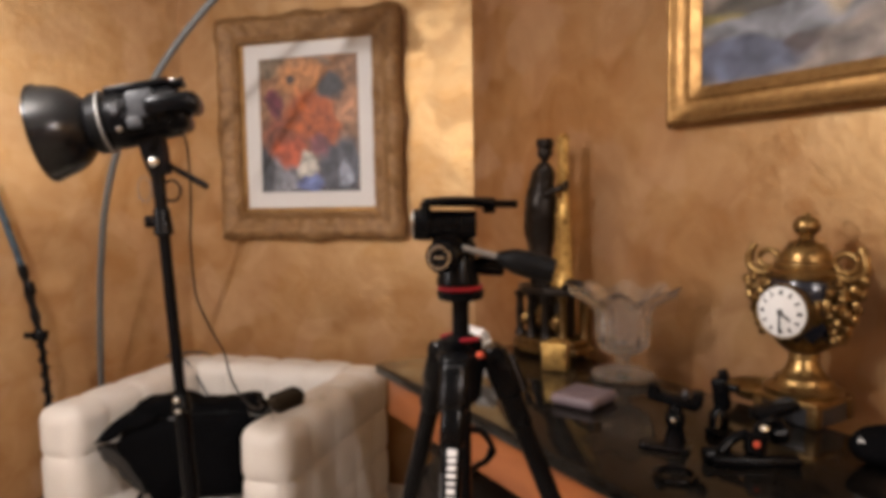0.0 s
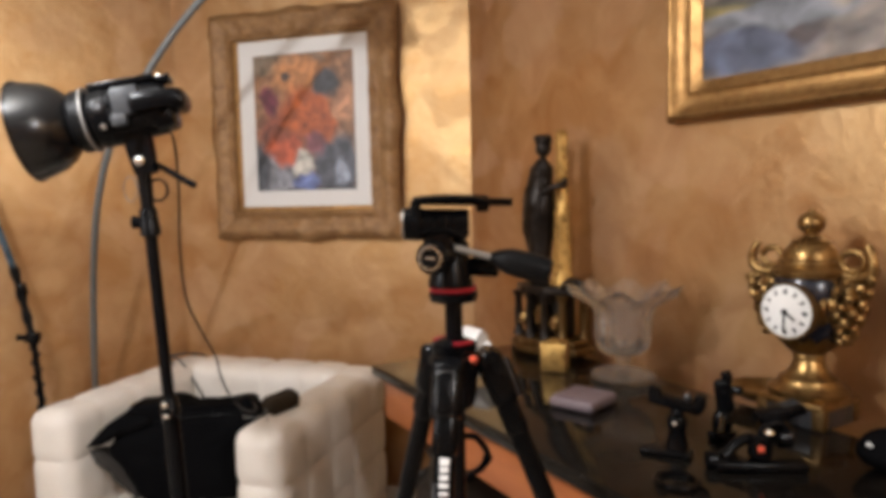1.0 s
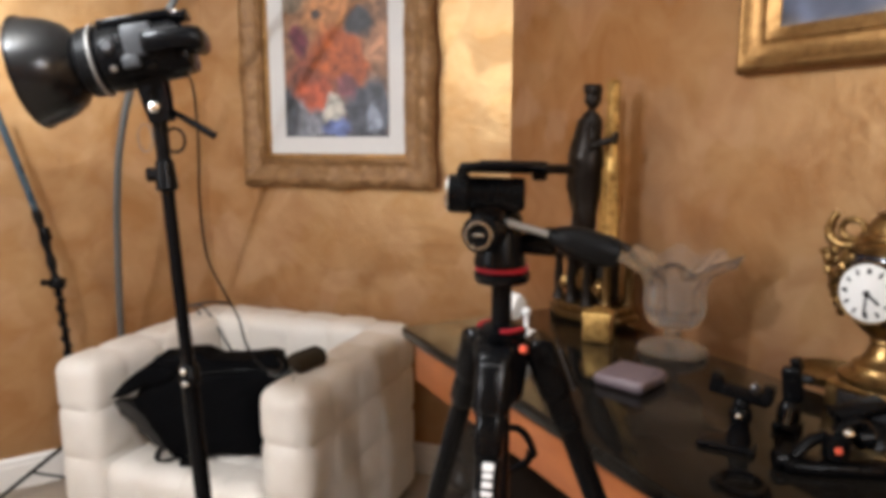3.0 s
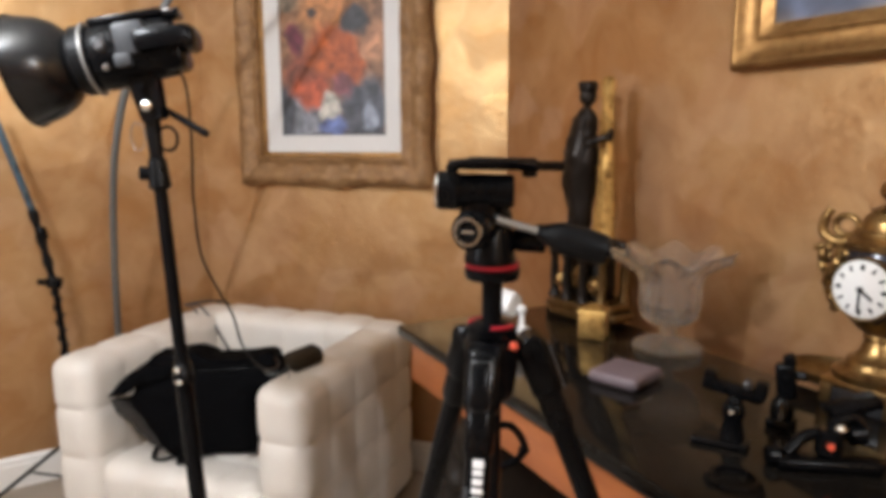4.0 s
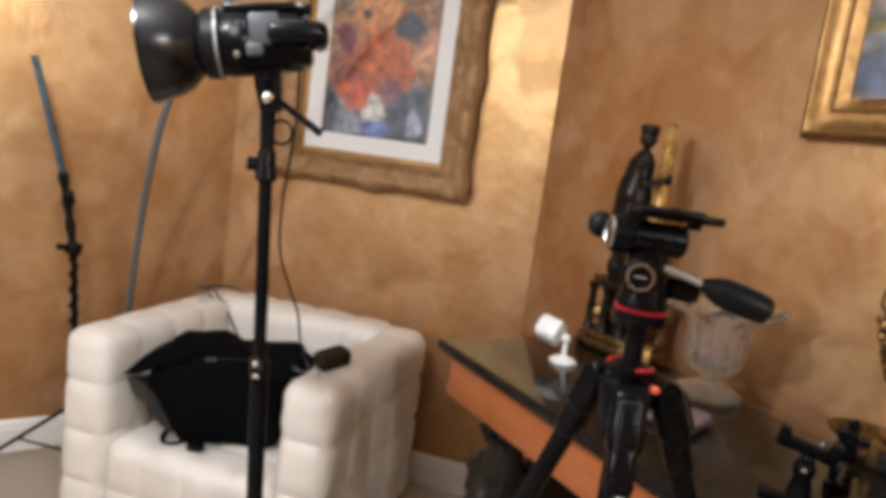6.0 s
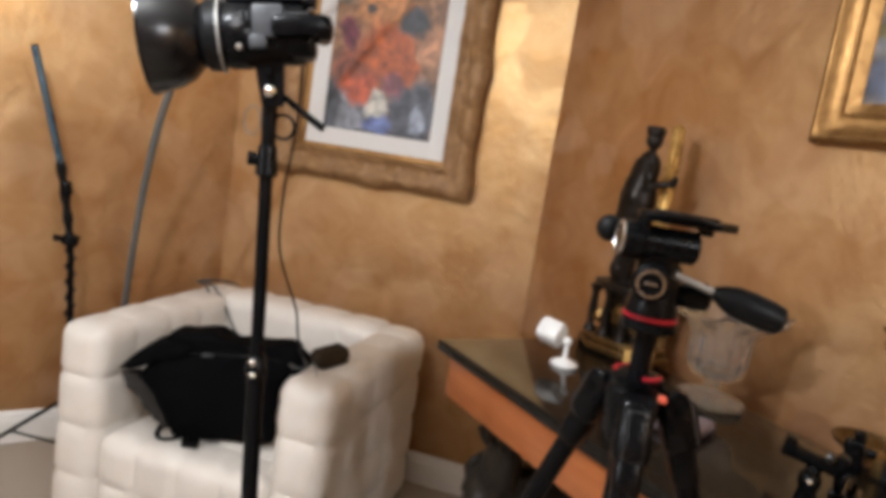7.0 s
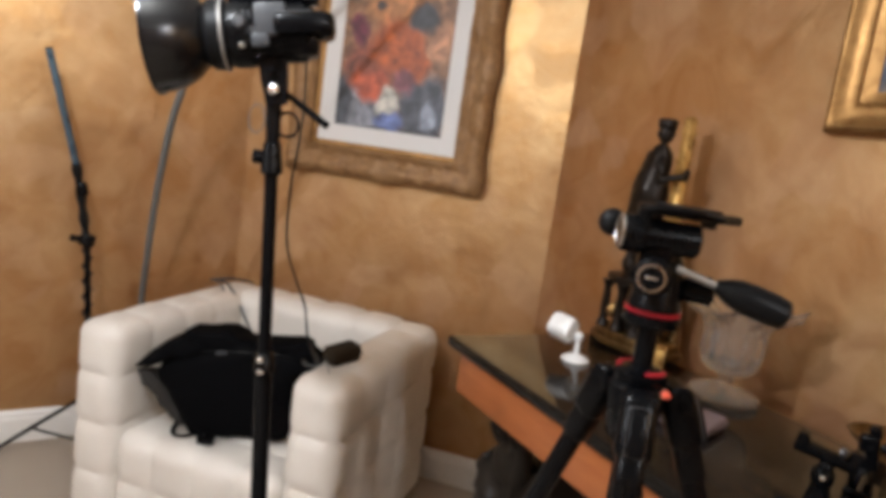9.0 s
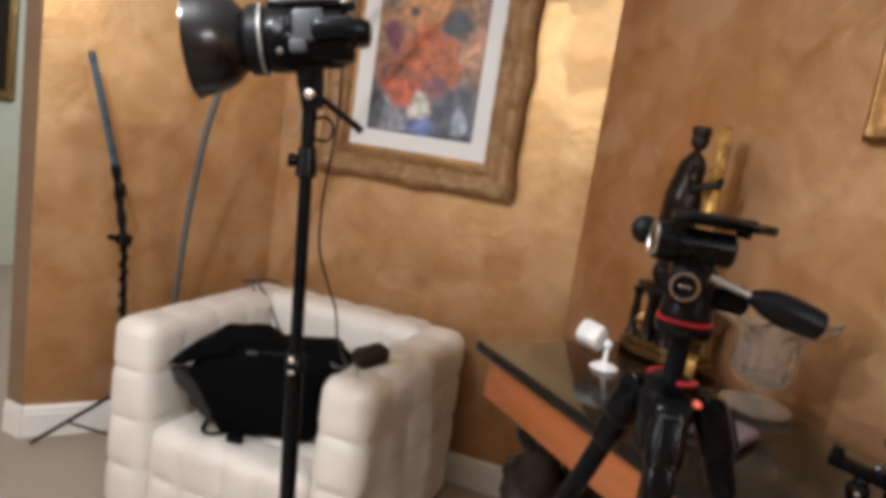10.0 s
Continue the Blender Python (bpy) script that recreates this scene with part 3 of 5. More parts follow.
join(br, b, m)
part("bracket", br, BLACK_METAL, flash)
part("spigot_socket", rod(N(), s_at(1.365), s_at(1.475), 0.0125, 0.0150, 20, 0.002), BLACK, flash)
part("bolt", lathe(N(), [(0.001, 0.008), (0.007, 0.007), (0.0105, 0.004), (0.0115, 0.0)], along(BOLT + SIDE * 0.028, BOLT + SIDE * 0.05), 20), CHROME, flash, "shiny chrome bolt")
part("small_knob", rod(N(), BOLT + SIDE * 0.027 + UP * 0.034, BOLT + SIDE * 0.036 + UP * 0.034, 0.007, seg=14, edge=0.001), BLACK, flash)
lev = N()
rod(lev, BOLT + Vector((0.012, 0.02, -0.004)), Vector((0.085, 1.60, 1.437)), 0.0062, 0.0075, 12, 0.002)
part("tilt_lever", lev, BLACK, flash)
part("ring_pull", tube(N(), [s_at(1.43) + Vector((-0.010 + 0.018 * math.cos(a) - 0.02, -0.01, 0.004 + 0.026 * math.sin(a))) for a in [i * math.pi / 5 for i in range(11)]], 0.0011, 6, 3), STEEL, flash, "thin wire ring")
part("safety_loop", tube(N(), [s_at(1.43) + Vector((0.028 + 0.024 * math.cos(a), 0.004, 0.0 + 0.022 * math.sin(a))) for a in [i * math.pi / 5 for i in range(11)]], 0.003, 6, 3), BLACK, flash)
lead = tube(N(), [F(-0.135, 0.03, -0.035), (-0.003, 1.645, 1.54), (-0.009, 1.66, 1.457), (-0.019, 1.67, 1.388), (-0.040, 1.69, 1.304), (-0.055, 1.72, 1.179), (-0.045, 1.76, 1.087), (-0.035, 1.79, 1.025), (-0.036, 1.82, 0.944), (-0.08, 1.95, 0.84), (-0.24, 2.24, 0.735), (-0.36, 2.38, 0.72)], 0.0025, 8)
part("power_lead", lead, RUBBER, flash)
lone("cable", tube(N(), [(-1.02, 2.955, 0.5), (-0.995, 2.945, 0.7), (-1.054, 2.776, 0.738), (-0.996, 2.758, 0.738), (-0.936, 2.74, 0.706), (-0.893, 2.74, 0.644), (-0.853, 2.74, 0.586), (-0.815, 2.74, 0.542)], 0.0042, 8), GREY, (-1.02, 2.955, 0.5), "thin grey cable hanging over the armchair back", "cable")
lone("cable", tube(N(), [(-1.06, 2.945, 0.5), (-1.04, 2.94, 0.7), (-1.067, 2.757, 0.738), (-0.992, 2.718, 0.738), (-0.965, 2.735, 0.676), (-0.941, 2.735, 0.61), (-0.923, 2.735, 0.542)], 0.0036, 8), GREY, (-1.06, 2.945, 0.5), "thin grey cable hanging over the armchair back", "cable")

# ---- camera tripod with a three-way head ----
TX, TY = 0.719, 1.380
tri = thing("camera_tripod", TX, TY, 0, "black aluminium camera tripod with red trim and a three-way head", "tripod")
part("centre_column", rod(N(), (TX, TY, 0.80), (TX, TY, 1.255), 0.0135, seg=24), BLACK_METAL, tri)
part("column_collar", lathe(N(), [(0.030, 1.168), (0.034, 1.174), (0.034, 1.186), (0.024, 1.190), (0.0145, 1.194)], pose(TX, TY, 0), 28), BLACK, tri)
for a0, a1 in ((95, 190), (-75, -8)):
    arc_ = [radians(a0 + (a1 - a0) * i / 8) for i in range(9)]
    part("red_tab", tube(N(), [(TX + 0.029 * math.cos(a), TY + 0.029 * math.sin(a), 1.189) for a in arc_], 0.0036, 8, 3, 0.8), RED, tri, "red locking tab")
part("spider", lathe(N(), [(0.022, 1.085), (0.030, 1.095), (0.036, 1.14), (0.038, 1.165), (0.030, 1.172)], pose(TX, TY, 0), 28), BLACK, tri)
FEET = [(0.285, 1.745, 0.0), (1.175, 1.56, 0.0), (0.790, 0.885, 0.0)]
for k, ft in enumerate(FEET):
    ft = Vector(ft)
    d = Vector((ft.x - TX, ft.y - TY, 0)).normalized()
    hinge = Vector((TX, TY, 1.158)) + d * 0.052
    axis = (ft - hinge).normalized()
    up_end, mid, low = hinge + axis * 0.10, hinge + axis * 0.50, hinge + axis * 0.86
    side = axis.cross(d).normalized()
    face = side.cross(axis).normalized()
    if face.dot(d) < 0:
        face = -face
    lg = part("leg", rod(N(), hinge + axis * 0.055, mid, 0.0160, 0.0152, 24, 0.002), BLACK_METAL, tri)
    part("lower_leg", rod(N(), mid - axis * 0.02, ft - axis * 0.02, 0.015, 0.0125, 18), BLACK_METAL, lg)
    part("leg_lock", rod(N(), mid - axis * 0.035, mid + axis * 0.02, 0.0205, 0.019, 20, 0.004), BLACK, lg)
    part("rubber_foot", rod(N(), ft - axis * 0.045 + Vector((0, 0, 0.002)), ft + Vector((0, 0, 0.006)), 0.015, 0.019, 18, 0.004), RUBBER, lg)
    cast = N()
    mm = Matrix.Translation(hinge + axis * 0.03) @ Matrix((side, face, -axis)).transposed().to_4x4()
    box(cast, 0.046, 0.044, 0.085, mm, 0.014, 3)
    rod(cast, hinge - side * 0.023, hinge + side * 0.023, 0.0180, seg=24, edge=0.003)
    box(cast, 0.035, 0.036, 0.076, Matrix.Translation(hinge + axis * 0.085) @ mm.to_3x3().to_4x4(), 0.010, 3)
    part("leg_casting", cast, BLACK, lg)
    part("angle_lever", box(N(), 0.024, 0.010, 0.058, Matrix.Translation(hinge + axis * 0.036 + face * 0.0245) @ mm.to_3x3().to_4x4(), 0.005, 3), BLACK, lg)
    part("lever_edge", box(N(), 0.0262, 0.004, 0.0605, Matrix.Translation(hinge + axis * 0.036 + face * 0.0222) @ mm.to_3x3().to_4x4(), 0.0015, 2), GREY_RIM, lg, "thin grey rim")
    if k == 1:
        part("release_button", rod(N(), (0.752, 1.372, 1.163), (0.7565, 1.352, 1.169), 0.0060, 0.0050, 16, 0.002), ORANGE, lg, "orange release button")
    if k == 2:
        for j, (w, h) in enumerate(((0.0138, 0.0100), (0.0126, 0.0070), (0.0126, 0.0075), (0.0138, 0.0065), (0.0134, 0.0050), (0.0126, 0.0075), (0.0138, 0.0045), (0.0138, 0.0045), (0.0126, 0.0075))):
            part("print_bar", box(N(), w, 0.003, h, Matrix.Translation(hinge + axis * (0.127 + 0.0103 * j) + face * 0.0182 - side * 0.004) @ mm.to_3x3().to_4x4(), 0.001, 1), WHITE_INK, lg, "white printed bar")
        part("print_line", box(N(), 0.004, 0.003, 0.11, Matrix.Translation(hinge + axis * 0.21 + face * 0.0150 + side * 0.0100) @ mm.to_3x3().to_4x4(), 0.001, 1), GREY, lg)
strap = tube(N(), [(0.708, 1.46, 1.012), (0.725, 1.46, 1.012), (0.74, 1.46, 0.997), (0.745, 1.46, 0.98), (0.734, 1.46, 0.961), (0.717, 1.46, 0.949), (0.7, 1.46, 0.93)], 0.009, 10, 8, 0.6)
part("carry_strap", strap, FABRIC, tri)
# the head
part("head_base", lathe(N(), [(0.020, 1.245), (0.034, 1.249), (0.0365, 1.254), (0.0365, 1.262), (0.034, 1.264)], pose(TX, TY, 0), 36), BLACK, tri)
part("red_ring", lathe(N(), [(0.033, 1.2635), (0.0353, 1.265), (0.0353, 1.271), (0.033, 1.2725)], pose(TX, TY, 0), 36), RED, tri, "red anodised pan ring")
part("pan_body", lathe(N(), [(0.0335, 1.272), (0.0335, 1.280), (0.030, 1.292), (0.028, 1.335), (0.022, 1.345)], pose(TX, TY - 0.01, 0), 32), BLACK, tri)
K = Vector((0.714, 1.299, 1.320))
KD = Vector((-0.03, 1.0, 0.0)).normalized()
kb = part("tilt_knob", rod(N(), K + KD * 0.003, K + KD * 0.095, 0.0240, 0.0235, 32, 0.005), BLACK, tri)
part("badge_ring", lathe(N(), [(0.0135, 0.0), (0.0143, -0.0035), (0.0168, -0.0035), (0.0178, 0.002)], along(K, K + KD), 36, close=False), SILVER, kb, "silver badge rim")
part("badge", lathe(N(), [(0.001, -0.001), (0.0140, -0.001), (0.0145, 0.004)], along(K, K + KD), 32), BLACK, kb)
part("badge_mark", box(N(), 0.015, 0.001, 0.0028, Matrix.Translation(K - KD * 0.0016), 0.0003, 1), SILVER, kb)
part("neck", box(N(), 0.042, 0.05, 0.055, pose(0.712, 1.342, 1.345, 0, 0, 8), 0.012, 3), BLACK, tri)
L_END, R_END = Vector((0.668, 1.318, 1.367)), Vector((0.757, 1.345, 1.366))
ax = (R_END - L_END).normalized()
part("tilt_body", rod(N(), L_END + ax * 0.018, R_END, 0.0215, 0.0205, 28, 0.003), BLACK, tri)
part("end_cap", rod(N(), L_END - ax * 0.002, L_END + ax * 0.028, 0.0235, 0.0245, 28, 0.004), BLACK, tri)
part("cap_rim", lathe(N(), [(0.017, -0.001), (0.0185, -0.003), (0.0215, -0.002), (0.0225, 0.003)], along(L_END, R_END), 32, close=False), SILVER, tri, "thin silver rim")
part("rear_knob", blob(N(), pose(0.645, 1.420, 1.367), 0.019, 0.019, 0.019, 20), RUBBER, tri)
part("rear_arm", rod(N(), (0.654, 1.418, 1.366), (0.700, 1.372, 1.360), 0.007, seg=12), BLACK, tri)
PD = Vector((0.113, 0.133, 0)).normalized()
PL_ = Vector((0.7395, 1.3545, 1.397))
pang = math.degrees(math.atan2(PD.y, PD.x))
pl = N()
outline = [(-0.070, -0.010), (-0.058, -0.024), (-0.020, -0.028), (0.030, -0.026), (0.052, -0.018), (0.086, -0.013), (0.092, 0.0), (0.086, 0.013), (0.052, 0.020), (0.030, 0.028), (-0.020, 0.030), (-0.058, 0.026), (-0.070, 0.012)]
prism(pl, outline, -0.006, 0.006, Matrix.Translation(PL_) @ pose(0, 0, 0, 0, 2, pang), 0.003)
part("quick_release_plate", pl, BLACK, tri)
part("plate_pad", box(N(), 0.075, 0.040, 0.004, Matrix.Translation(PL_ + Vector((0, 0, 0.0075))) @ pose(0, 0, 0, 0, 2, pang), 0.0015, 2), RUBBER, tri)
part("plate_lever", tube(N(), [PL_ - PD * 0.066 + Vector((0, 0, -0.018)), PL_ - PD * 0.070 + Vector((0, -0.004, -0.004)), PL_ - PD * 0.052 + Vector((0.0, -0.022, 0.004)), PL_ - PD * 0.01 + Vector((0.018, -0.026, 0.004)), PL_ + PD * 0.03 + Vector((0.018, -0.022, -0.001))], 0.0075, 10, 6, 0.7), BLACK, tri)
part("plate_screw", rod(N(), PL_ + PD * 0.04 - Vector((0, 0, 0.016)), PL_ + PD * 0.04 - Vector((0, 0, 0.004)), 0.010, seg=16, edge=0.002), BLACK, tri)
G0, G1, G2 = Vector((0.738, 1.336, 1.332)), Vector((0.786, 1.352, 1.318)), Vector((0.866, 1.362, 1.297))
part("handle_rod", rod(N(), G0, G1 + (G2 - G1) * 0.05, 0.0048, seg=14), ALLOY, tri, "bare silver handle rod")
part("handle_grip", lathe(N(), [(0.007, 0.0), (0.0135, 0.012), (0.0185, 0.026), (0.0200, 0.045), (0.0195, 0.070), (0.0175, 0.084), (0.014, 0.087)], along(G1, G2), 28), RUBBER, tri, "black ribbed rubber handle grip")
part("pan_lock", rod(N(), (0.745, 1.385, 1.300), (0.785, 1.395, 1.303), 0.015, 0.019, 20, 0.004), BLACK, tri)

# ---- console table ----
TABLE_Z = 0.90
T_ANG = -42.0
TM = pose(0.156, 2.262, 0, 0, 0, T_ANG)
TL, TD = 2.05, 0.60
table = thing("console_table", *(TM @ Vector((TL / 2, TD / 2, 0))), "console table with a polished black granite top and cherry apron", "console table")
top = N()
box(top, TL, TD, 0.032, TM @ pose(TL / 2, TD / 2, TABLE_Z - 0.016), 0.009, 3)
part("tabletop", top, GRANITE, table, "polished black granite tabletop")
part("front_apron", box(N(), TL - 0.09, 0.022, 0.118, TM @ pose(TL / 2, 0.036, TABLE_Z - 0.032 - 0.059), 0.003), CHERRY, table)
part("back_apron", box(N(), TL - 0.09, 0.022, 0.118, TM @ pose(TL / 2, TD - 0.036, TABLE_Z - 0.032 - 0.059), 0.003), CHERRY, table)
for x in (0.056, TL - 0.056):
    part("side_apron", box(N(), 0.022, TD - 0.096, 0.118, TM @ pose(x, TD / 2, TABLE_Z - 0.032 - 0.059), 0.003), CHERRY, table)


def scroll_support(x):
    """A black carved scroll pedestal: a curled head over a notch, a leafy swelling body, a stepped plinth."""
    bm = N()
    for y in (0.13, 0.45):
        curl = [TM @ Vector(v) for v in ((x + 0.02, y, 0.738), (x - 0.030, y, 0.735), (x - 0.070, y, 0.715), (x - 0.084, y, 0.685), (x - 0.066, y, 0.662), (x - 0.045, y, 0.675), (x - 0.052, y, 0.692))]
        tube(bm, curl, lambda t: 0.026 - 0.010 * t, 12, 7, 1.6)
        body = [TM @ Vector(v) for v in ((x + 0.035, y, 0.735), (x + 0.030, y, 0.66), (x - 0.005, y, 0.60), (x - 0.045, y, 0.53), (x - 0.060, y, 0.43), (x - 0.050, y, 0.31), (x - 0.025, y, 0.20), (x, y, 0.10))]
        tube(bm, body, lambda t: 0.030 + 0.034 * math.sin(min(1, t * 1.15) * math.pi) ** 2 + 0.006 * math.sin(t * 34), 16, 7, 1.5)
        for k in range(5):
            blob(bm, TM @ pose(x - 0.075 - 0.012 * math.sin(k * 1.3), y - 0.03 + 0.012 * (k % 2), 0.575 - 0.065 * k, 0, 20, 0), 0.022, 0.034, 0.038, 12, 0.014, 40)
    box(bm, 0.17, 0.52, 0.12, TM @ pose(x - 0.02, 0.30, 0.06), 0.012)
    box(bm, 0.10, 0.44, 0.5, TM @ pose(x + 0.02, 0.30, 0.36), 0.02)
    return bm


part("pedestal", scroll_support(0.225), EBONY, table, "black carved scroll pedestal")
part("pedestal", scroll_support(TL - 0.24), EBONY, table, "black carved scroll pedestal")

# ---- things on the console table ----
Z0 = TABLE_Z


def turned(x, y, z, extra=0.0):
    """A pose on the table, square with the east wall."""
    return pose(x, y, z, 0, 0, B_ANG + extra)


# white security camera
sec = thing("security_camera", 0.513, 2.308, Z0, "small white plastic security camera on a round foot", "security camera")
part("foot", lathe(N(), [(0.038, Z0), (0.039, Z0 + 0.005), (0.030, Z0 + 0.011), (0.012, Z0 + 0.018)], pose(0.513, 2.308, 0), 32), WHITE, sec)
part("stem", lathe(N(), [(0.011, Z0 + 0.012), (0.007, Z0 + 0.026), (0.007, Z0 + 0.06)], pose(0.513, 2.308, 0), 20), WHITE, sec)
part("ball_joint", blob(N(), pose(0.512, 2.306, Z0 + 0.068), 0.014, 0.014, 0.014, 20), WHITE, sec)
sb = N()
m = along((0.500, 2.294, Z0 + 0.079), (0.432, 2.318, Z0 + 0.088))
lathe(sb, [(0.022, 0.0), (0.032, 0.004), (0.036, 0.012), (0.036, 0.058), (0.032, 0.066), (0.010, 0.068)], m, 40, lambda a, i: (1 + 0.05 * math.cos(4 * a + 0.6), 0))
part("body", sb, WHITE, sec)

# bronze figure, pedestal and gilt column
orn = thing("ornament_pedestal", 0.643, 2.598, Z0, "gilt and black figure pedestal with small pillars and a column", "ornament")
oct_ = [(0.155 * math.cos(a) + 0.0, 0.105 * math.sin(a)) for a in [math.pi / 8 + i * math.pi / 4 for i in range(8)]]
OM = turned(0.643, 2.598, 0, 6)
part("base", prism(N(), oct_, Z0, Z0 + 0.022, OM, 0.004), GILT_DULL, orn)
part("base_step", prism(N(), [(x * 0.9, y * 0.9) for x, y in oct_], Z0 + 0.020, Z0 + 0.045, OM, 0.004), GILT_DULL, orn)
for px, py in ((-0.095, -0.05), (-0.095, 0.05), (0.095, -0.05), (0.095, 0.05), (-0.032, -0.062), (0.032, -0.062)):
    pil = lathe(N(), [(0.020, Z0 + 0.044), (0.016, Z0 + 0.058), (0.012, Z0 + 0.07), (0.014, Z0 + 0.11), (0.011, Z0 + 0.165), (0.017, Z0 + 0.178), (0.020, Z0 + 0.19)], OM @ pose(px, py, 0), 14)
    part("pillar", pil, BRONZE if px < 0.05 else GILT_DULL, orn)
part("core", box(N(), 0.13, 0.075, 0.15, OM @ pose(0, 0.012, Z0 + 0.118), 0.01), EBONY, orn)
for k, (px, pz, r) in enumerate(((0.01, 0.115, 0.028), (0.075, 0.10, 0.024), (-0.055, 0.10, 0.018))):
    part("mask", blob(N(), OM @ pose(px, -0.052, Z0 + pz), r, 0.022, r * 1.25, 16, 0.012, 60), GILT, orn, "gilt cast mask")
part("cornice", prism(N(), [(x * 0.83, y * 0.86) for x, y in oct_], Z0 + 0.187, Z0 + 0.212, OM, 0.005), BRONZE, orn)
part("scroll_bracket", tube(N(), [OM @ Vector(v) for v in ((0.09, -0.04, Z0 + 0.21), (0.125, -0.05, Z0 + 0.235), (0.165, -0.05, Z0 + 0.235), (0.175, -0.05, Z0 + 0.215))], 0.011, 10, 6), BRONZE, orn)
colm = OM @ pose(0.036, 0.020, 0)


def fluted(a, i):
    return 1 + 0.07 * math.cos(6 * a) + 0.03 * math.sin(3 * a + i), 0


part("gilt_column", lathe(N(), [(0.040, Z0 + 0.21), (0.041, Z0 + 0.225), (0.034, Z0 + 0.236), (0.031, Z0 + 0.27), (0.033, Z0 + 0.31), (0.028, Z0 + 0.335), (0.026, Z0 + 0.39), (0.023, Z0 + 0.43), (0.026, Z0 + 0.442), (0.021, Z0 + 0.455), (0.020, Z0 + 0.56), (0.023, Z0 + 0.572), (0.019, Z0 + 0.59), (0.017, Z0 + 0.64), (0.021, Z0 + 0.652), (0.018, Z0 + 0.672), (0.020, Z0 + 0.690), (0.010, Z0 + 0.702)], colm, 24, fluted), BRIGHT_GILT, orn, "bright gilt tapering column")
# the figure: one plain robed mesh
fig = N()
FM = OM @ pose(-0.035, 0.0, Z0 + 0.212)
tube(fig, [FM @ Vector(v) for v in ((-0.005, 0, 0.0), (-0.004, -0.002, 0.06), (-0.008, 0, 0.14), (-0.012, 0.0, 0.22), (-0.006, 0, 0.30), (0.004, 0, 0.37), (0.006, 0, 0.41))], lambda t: 0.027 + 0.016 * math.sin(t * math.pi) + 0.012 * math.exp(-((t - 0.55) / 0.16) ** 2) - 0.016 * max(0, t - 0.82) / 0.18, 18, 8, 0.9)
tube(fig, [FM @ Vector(v) for v in ((0.02, -0.01, 0.375), (0.035, -0.03, 0.32), (0.048, -0.035, 0.300), (0.075, -0.025, 0.310), (0.108, -0.015, 0.318))], lambda t: 0.013 - 0.004 * t, 10, 6)
blob(fig, FM @ pose(0.112, -0.015, 0.324), 0.013, 0.013, 0.018, 12)
tube(fig, [FM @ Vector(v) for v in ((-0.022, -0.005, 0.375), (-0.042, -0.01, 0.30), (-0.045, -0.012, 0.22), (-0.034, -0.02, 0.16))], lambda t: 0.016 - 0.005 * t, 10, 6)
tube(fig, [FM @ Vector(v) for v in ((-0.036, -0.016, 0.25), (-0.042, -0.012, 0.15), (-0.030, -0.012, 0.06), (-0.022, -0.01, 0.012))], lambda t: 0.018 + 0.006 * math.sin(9 * t), 10, 6)
blob(fig, FM @ pose(0.008, 0, 0.435), 0.024, 0.026, 0.030, 16, 0.006, 50)
lathe(fig, [(0.022, 0.445), (0.027, 0.452), (0.029, 0.472), (0.024, 0.478)], FM @ pose(0.008, 0, 0), 18)
blob(fig, FM @ pose(-0.004, 0, 0.004), 0.045, 0.035, 0.010, 14)
for v in fig.verts:
    v.co += Vector((0.5, 0.8, 0.1)) * 0.013 * noise.noise(Vector((v.co.x * 62, v.co.y * 62, v.co.z * 13))) + Vector((0.6, 0.6, 0.2)) * 0.005 * noise.noise(v.co * 95)
lone("statue", fig, BRONZE, tuple(FM @ Vector((0, 0, 0))), "dark bronze robed statue standing on a gilt pedestal", "statue", angle=60)

# small gilt box with a pyramid lid
gb = thing("trinket_box", 0.703, 2.33, Z0, "small gilt trinket box with a low pointed lid", "box")
gm = turned(0.703, 2.335, Z0, 35)
part("body", box(N(), 0.072, 0.060, 0.074, gm @ pose(0, 0, 0.037), 0.004), BRIGHT_GILT, gb)
lid = N()
add(lid, [(-0.038, -0.032, 0.074), (0.038, -0.032, 0.074), (0.038, 0.032, 0.074), (-0.038, 0.032, 0.074), (-0.036, -0.030, 0.080), (0.036, -0.030, 0.080), (0.036, 0.030, 0.080), (-0.036, 0.030, 0.080), (0, 0, 0.096)], [(0, 1, 2, 3), (0, 1, 5, 4), (1, 2, 6, 5), (2, 3, 7, 6), (3, 0, 4, 7), (4, 5, 8), (5, 6, 8), (6, 7, 8), (7, 4, 8)], gm)
part("lid", lid, BRIGHT_GILT, gb, angle=20)

# glass bowl
bowl = thing("glass_bowl", 0.893, 2.315, Z0, "clear cut-glass footed bowl with a wavy flared rim", "glass bowl")
BM = pose(0.893, 2.315, Z0)


outer = [(0.026, 0.058), (0.050, 0.066), (0.067, 0.083), (0.075, 0.112), (0.075, 0.148), (0.075, 0.174), (0.088, 0.199), (0.118, 0.221), (0.146, 0.238)]
inner = [(0.141, 0.241), (0.112, 0.227), (0.081, 0.204), (0.067, 0.176), (0.067, 0.150), (0.066, 0.118), (0.056, 0.094), (0.038, 0.082), (0.002, 0.078)]


def cut_glass(a, i):
    """Sixteen cut flutes outside, a smooth well inside and a rim in eight waves."""
    if 6 <= i <= 11:
        return 1 + 0.055 * math.cos(8 * a) + 0.02 * math.cos(24 * a), 0.013 * math.cos(8 * a) * (1 if 7 <= i <= 10 else 0.4)
    return (1 + 0.06 * abs(math.cos(8 * a)) - 0.03, 0) if i < 6 else (1, 0)


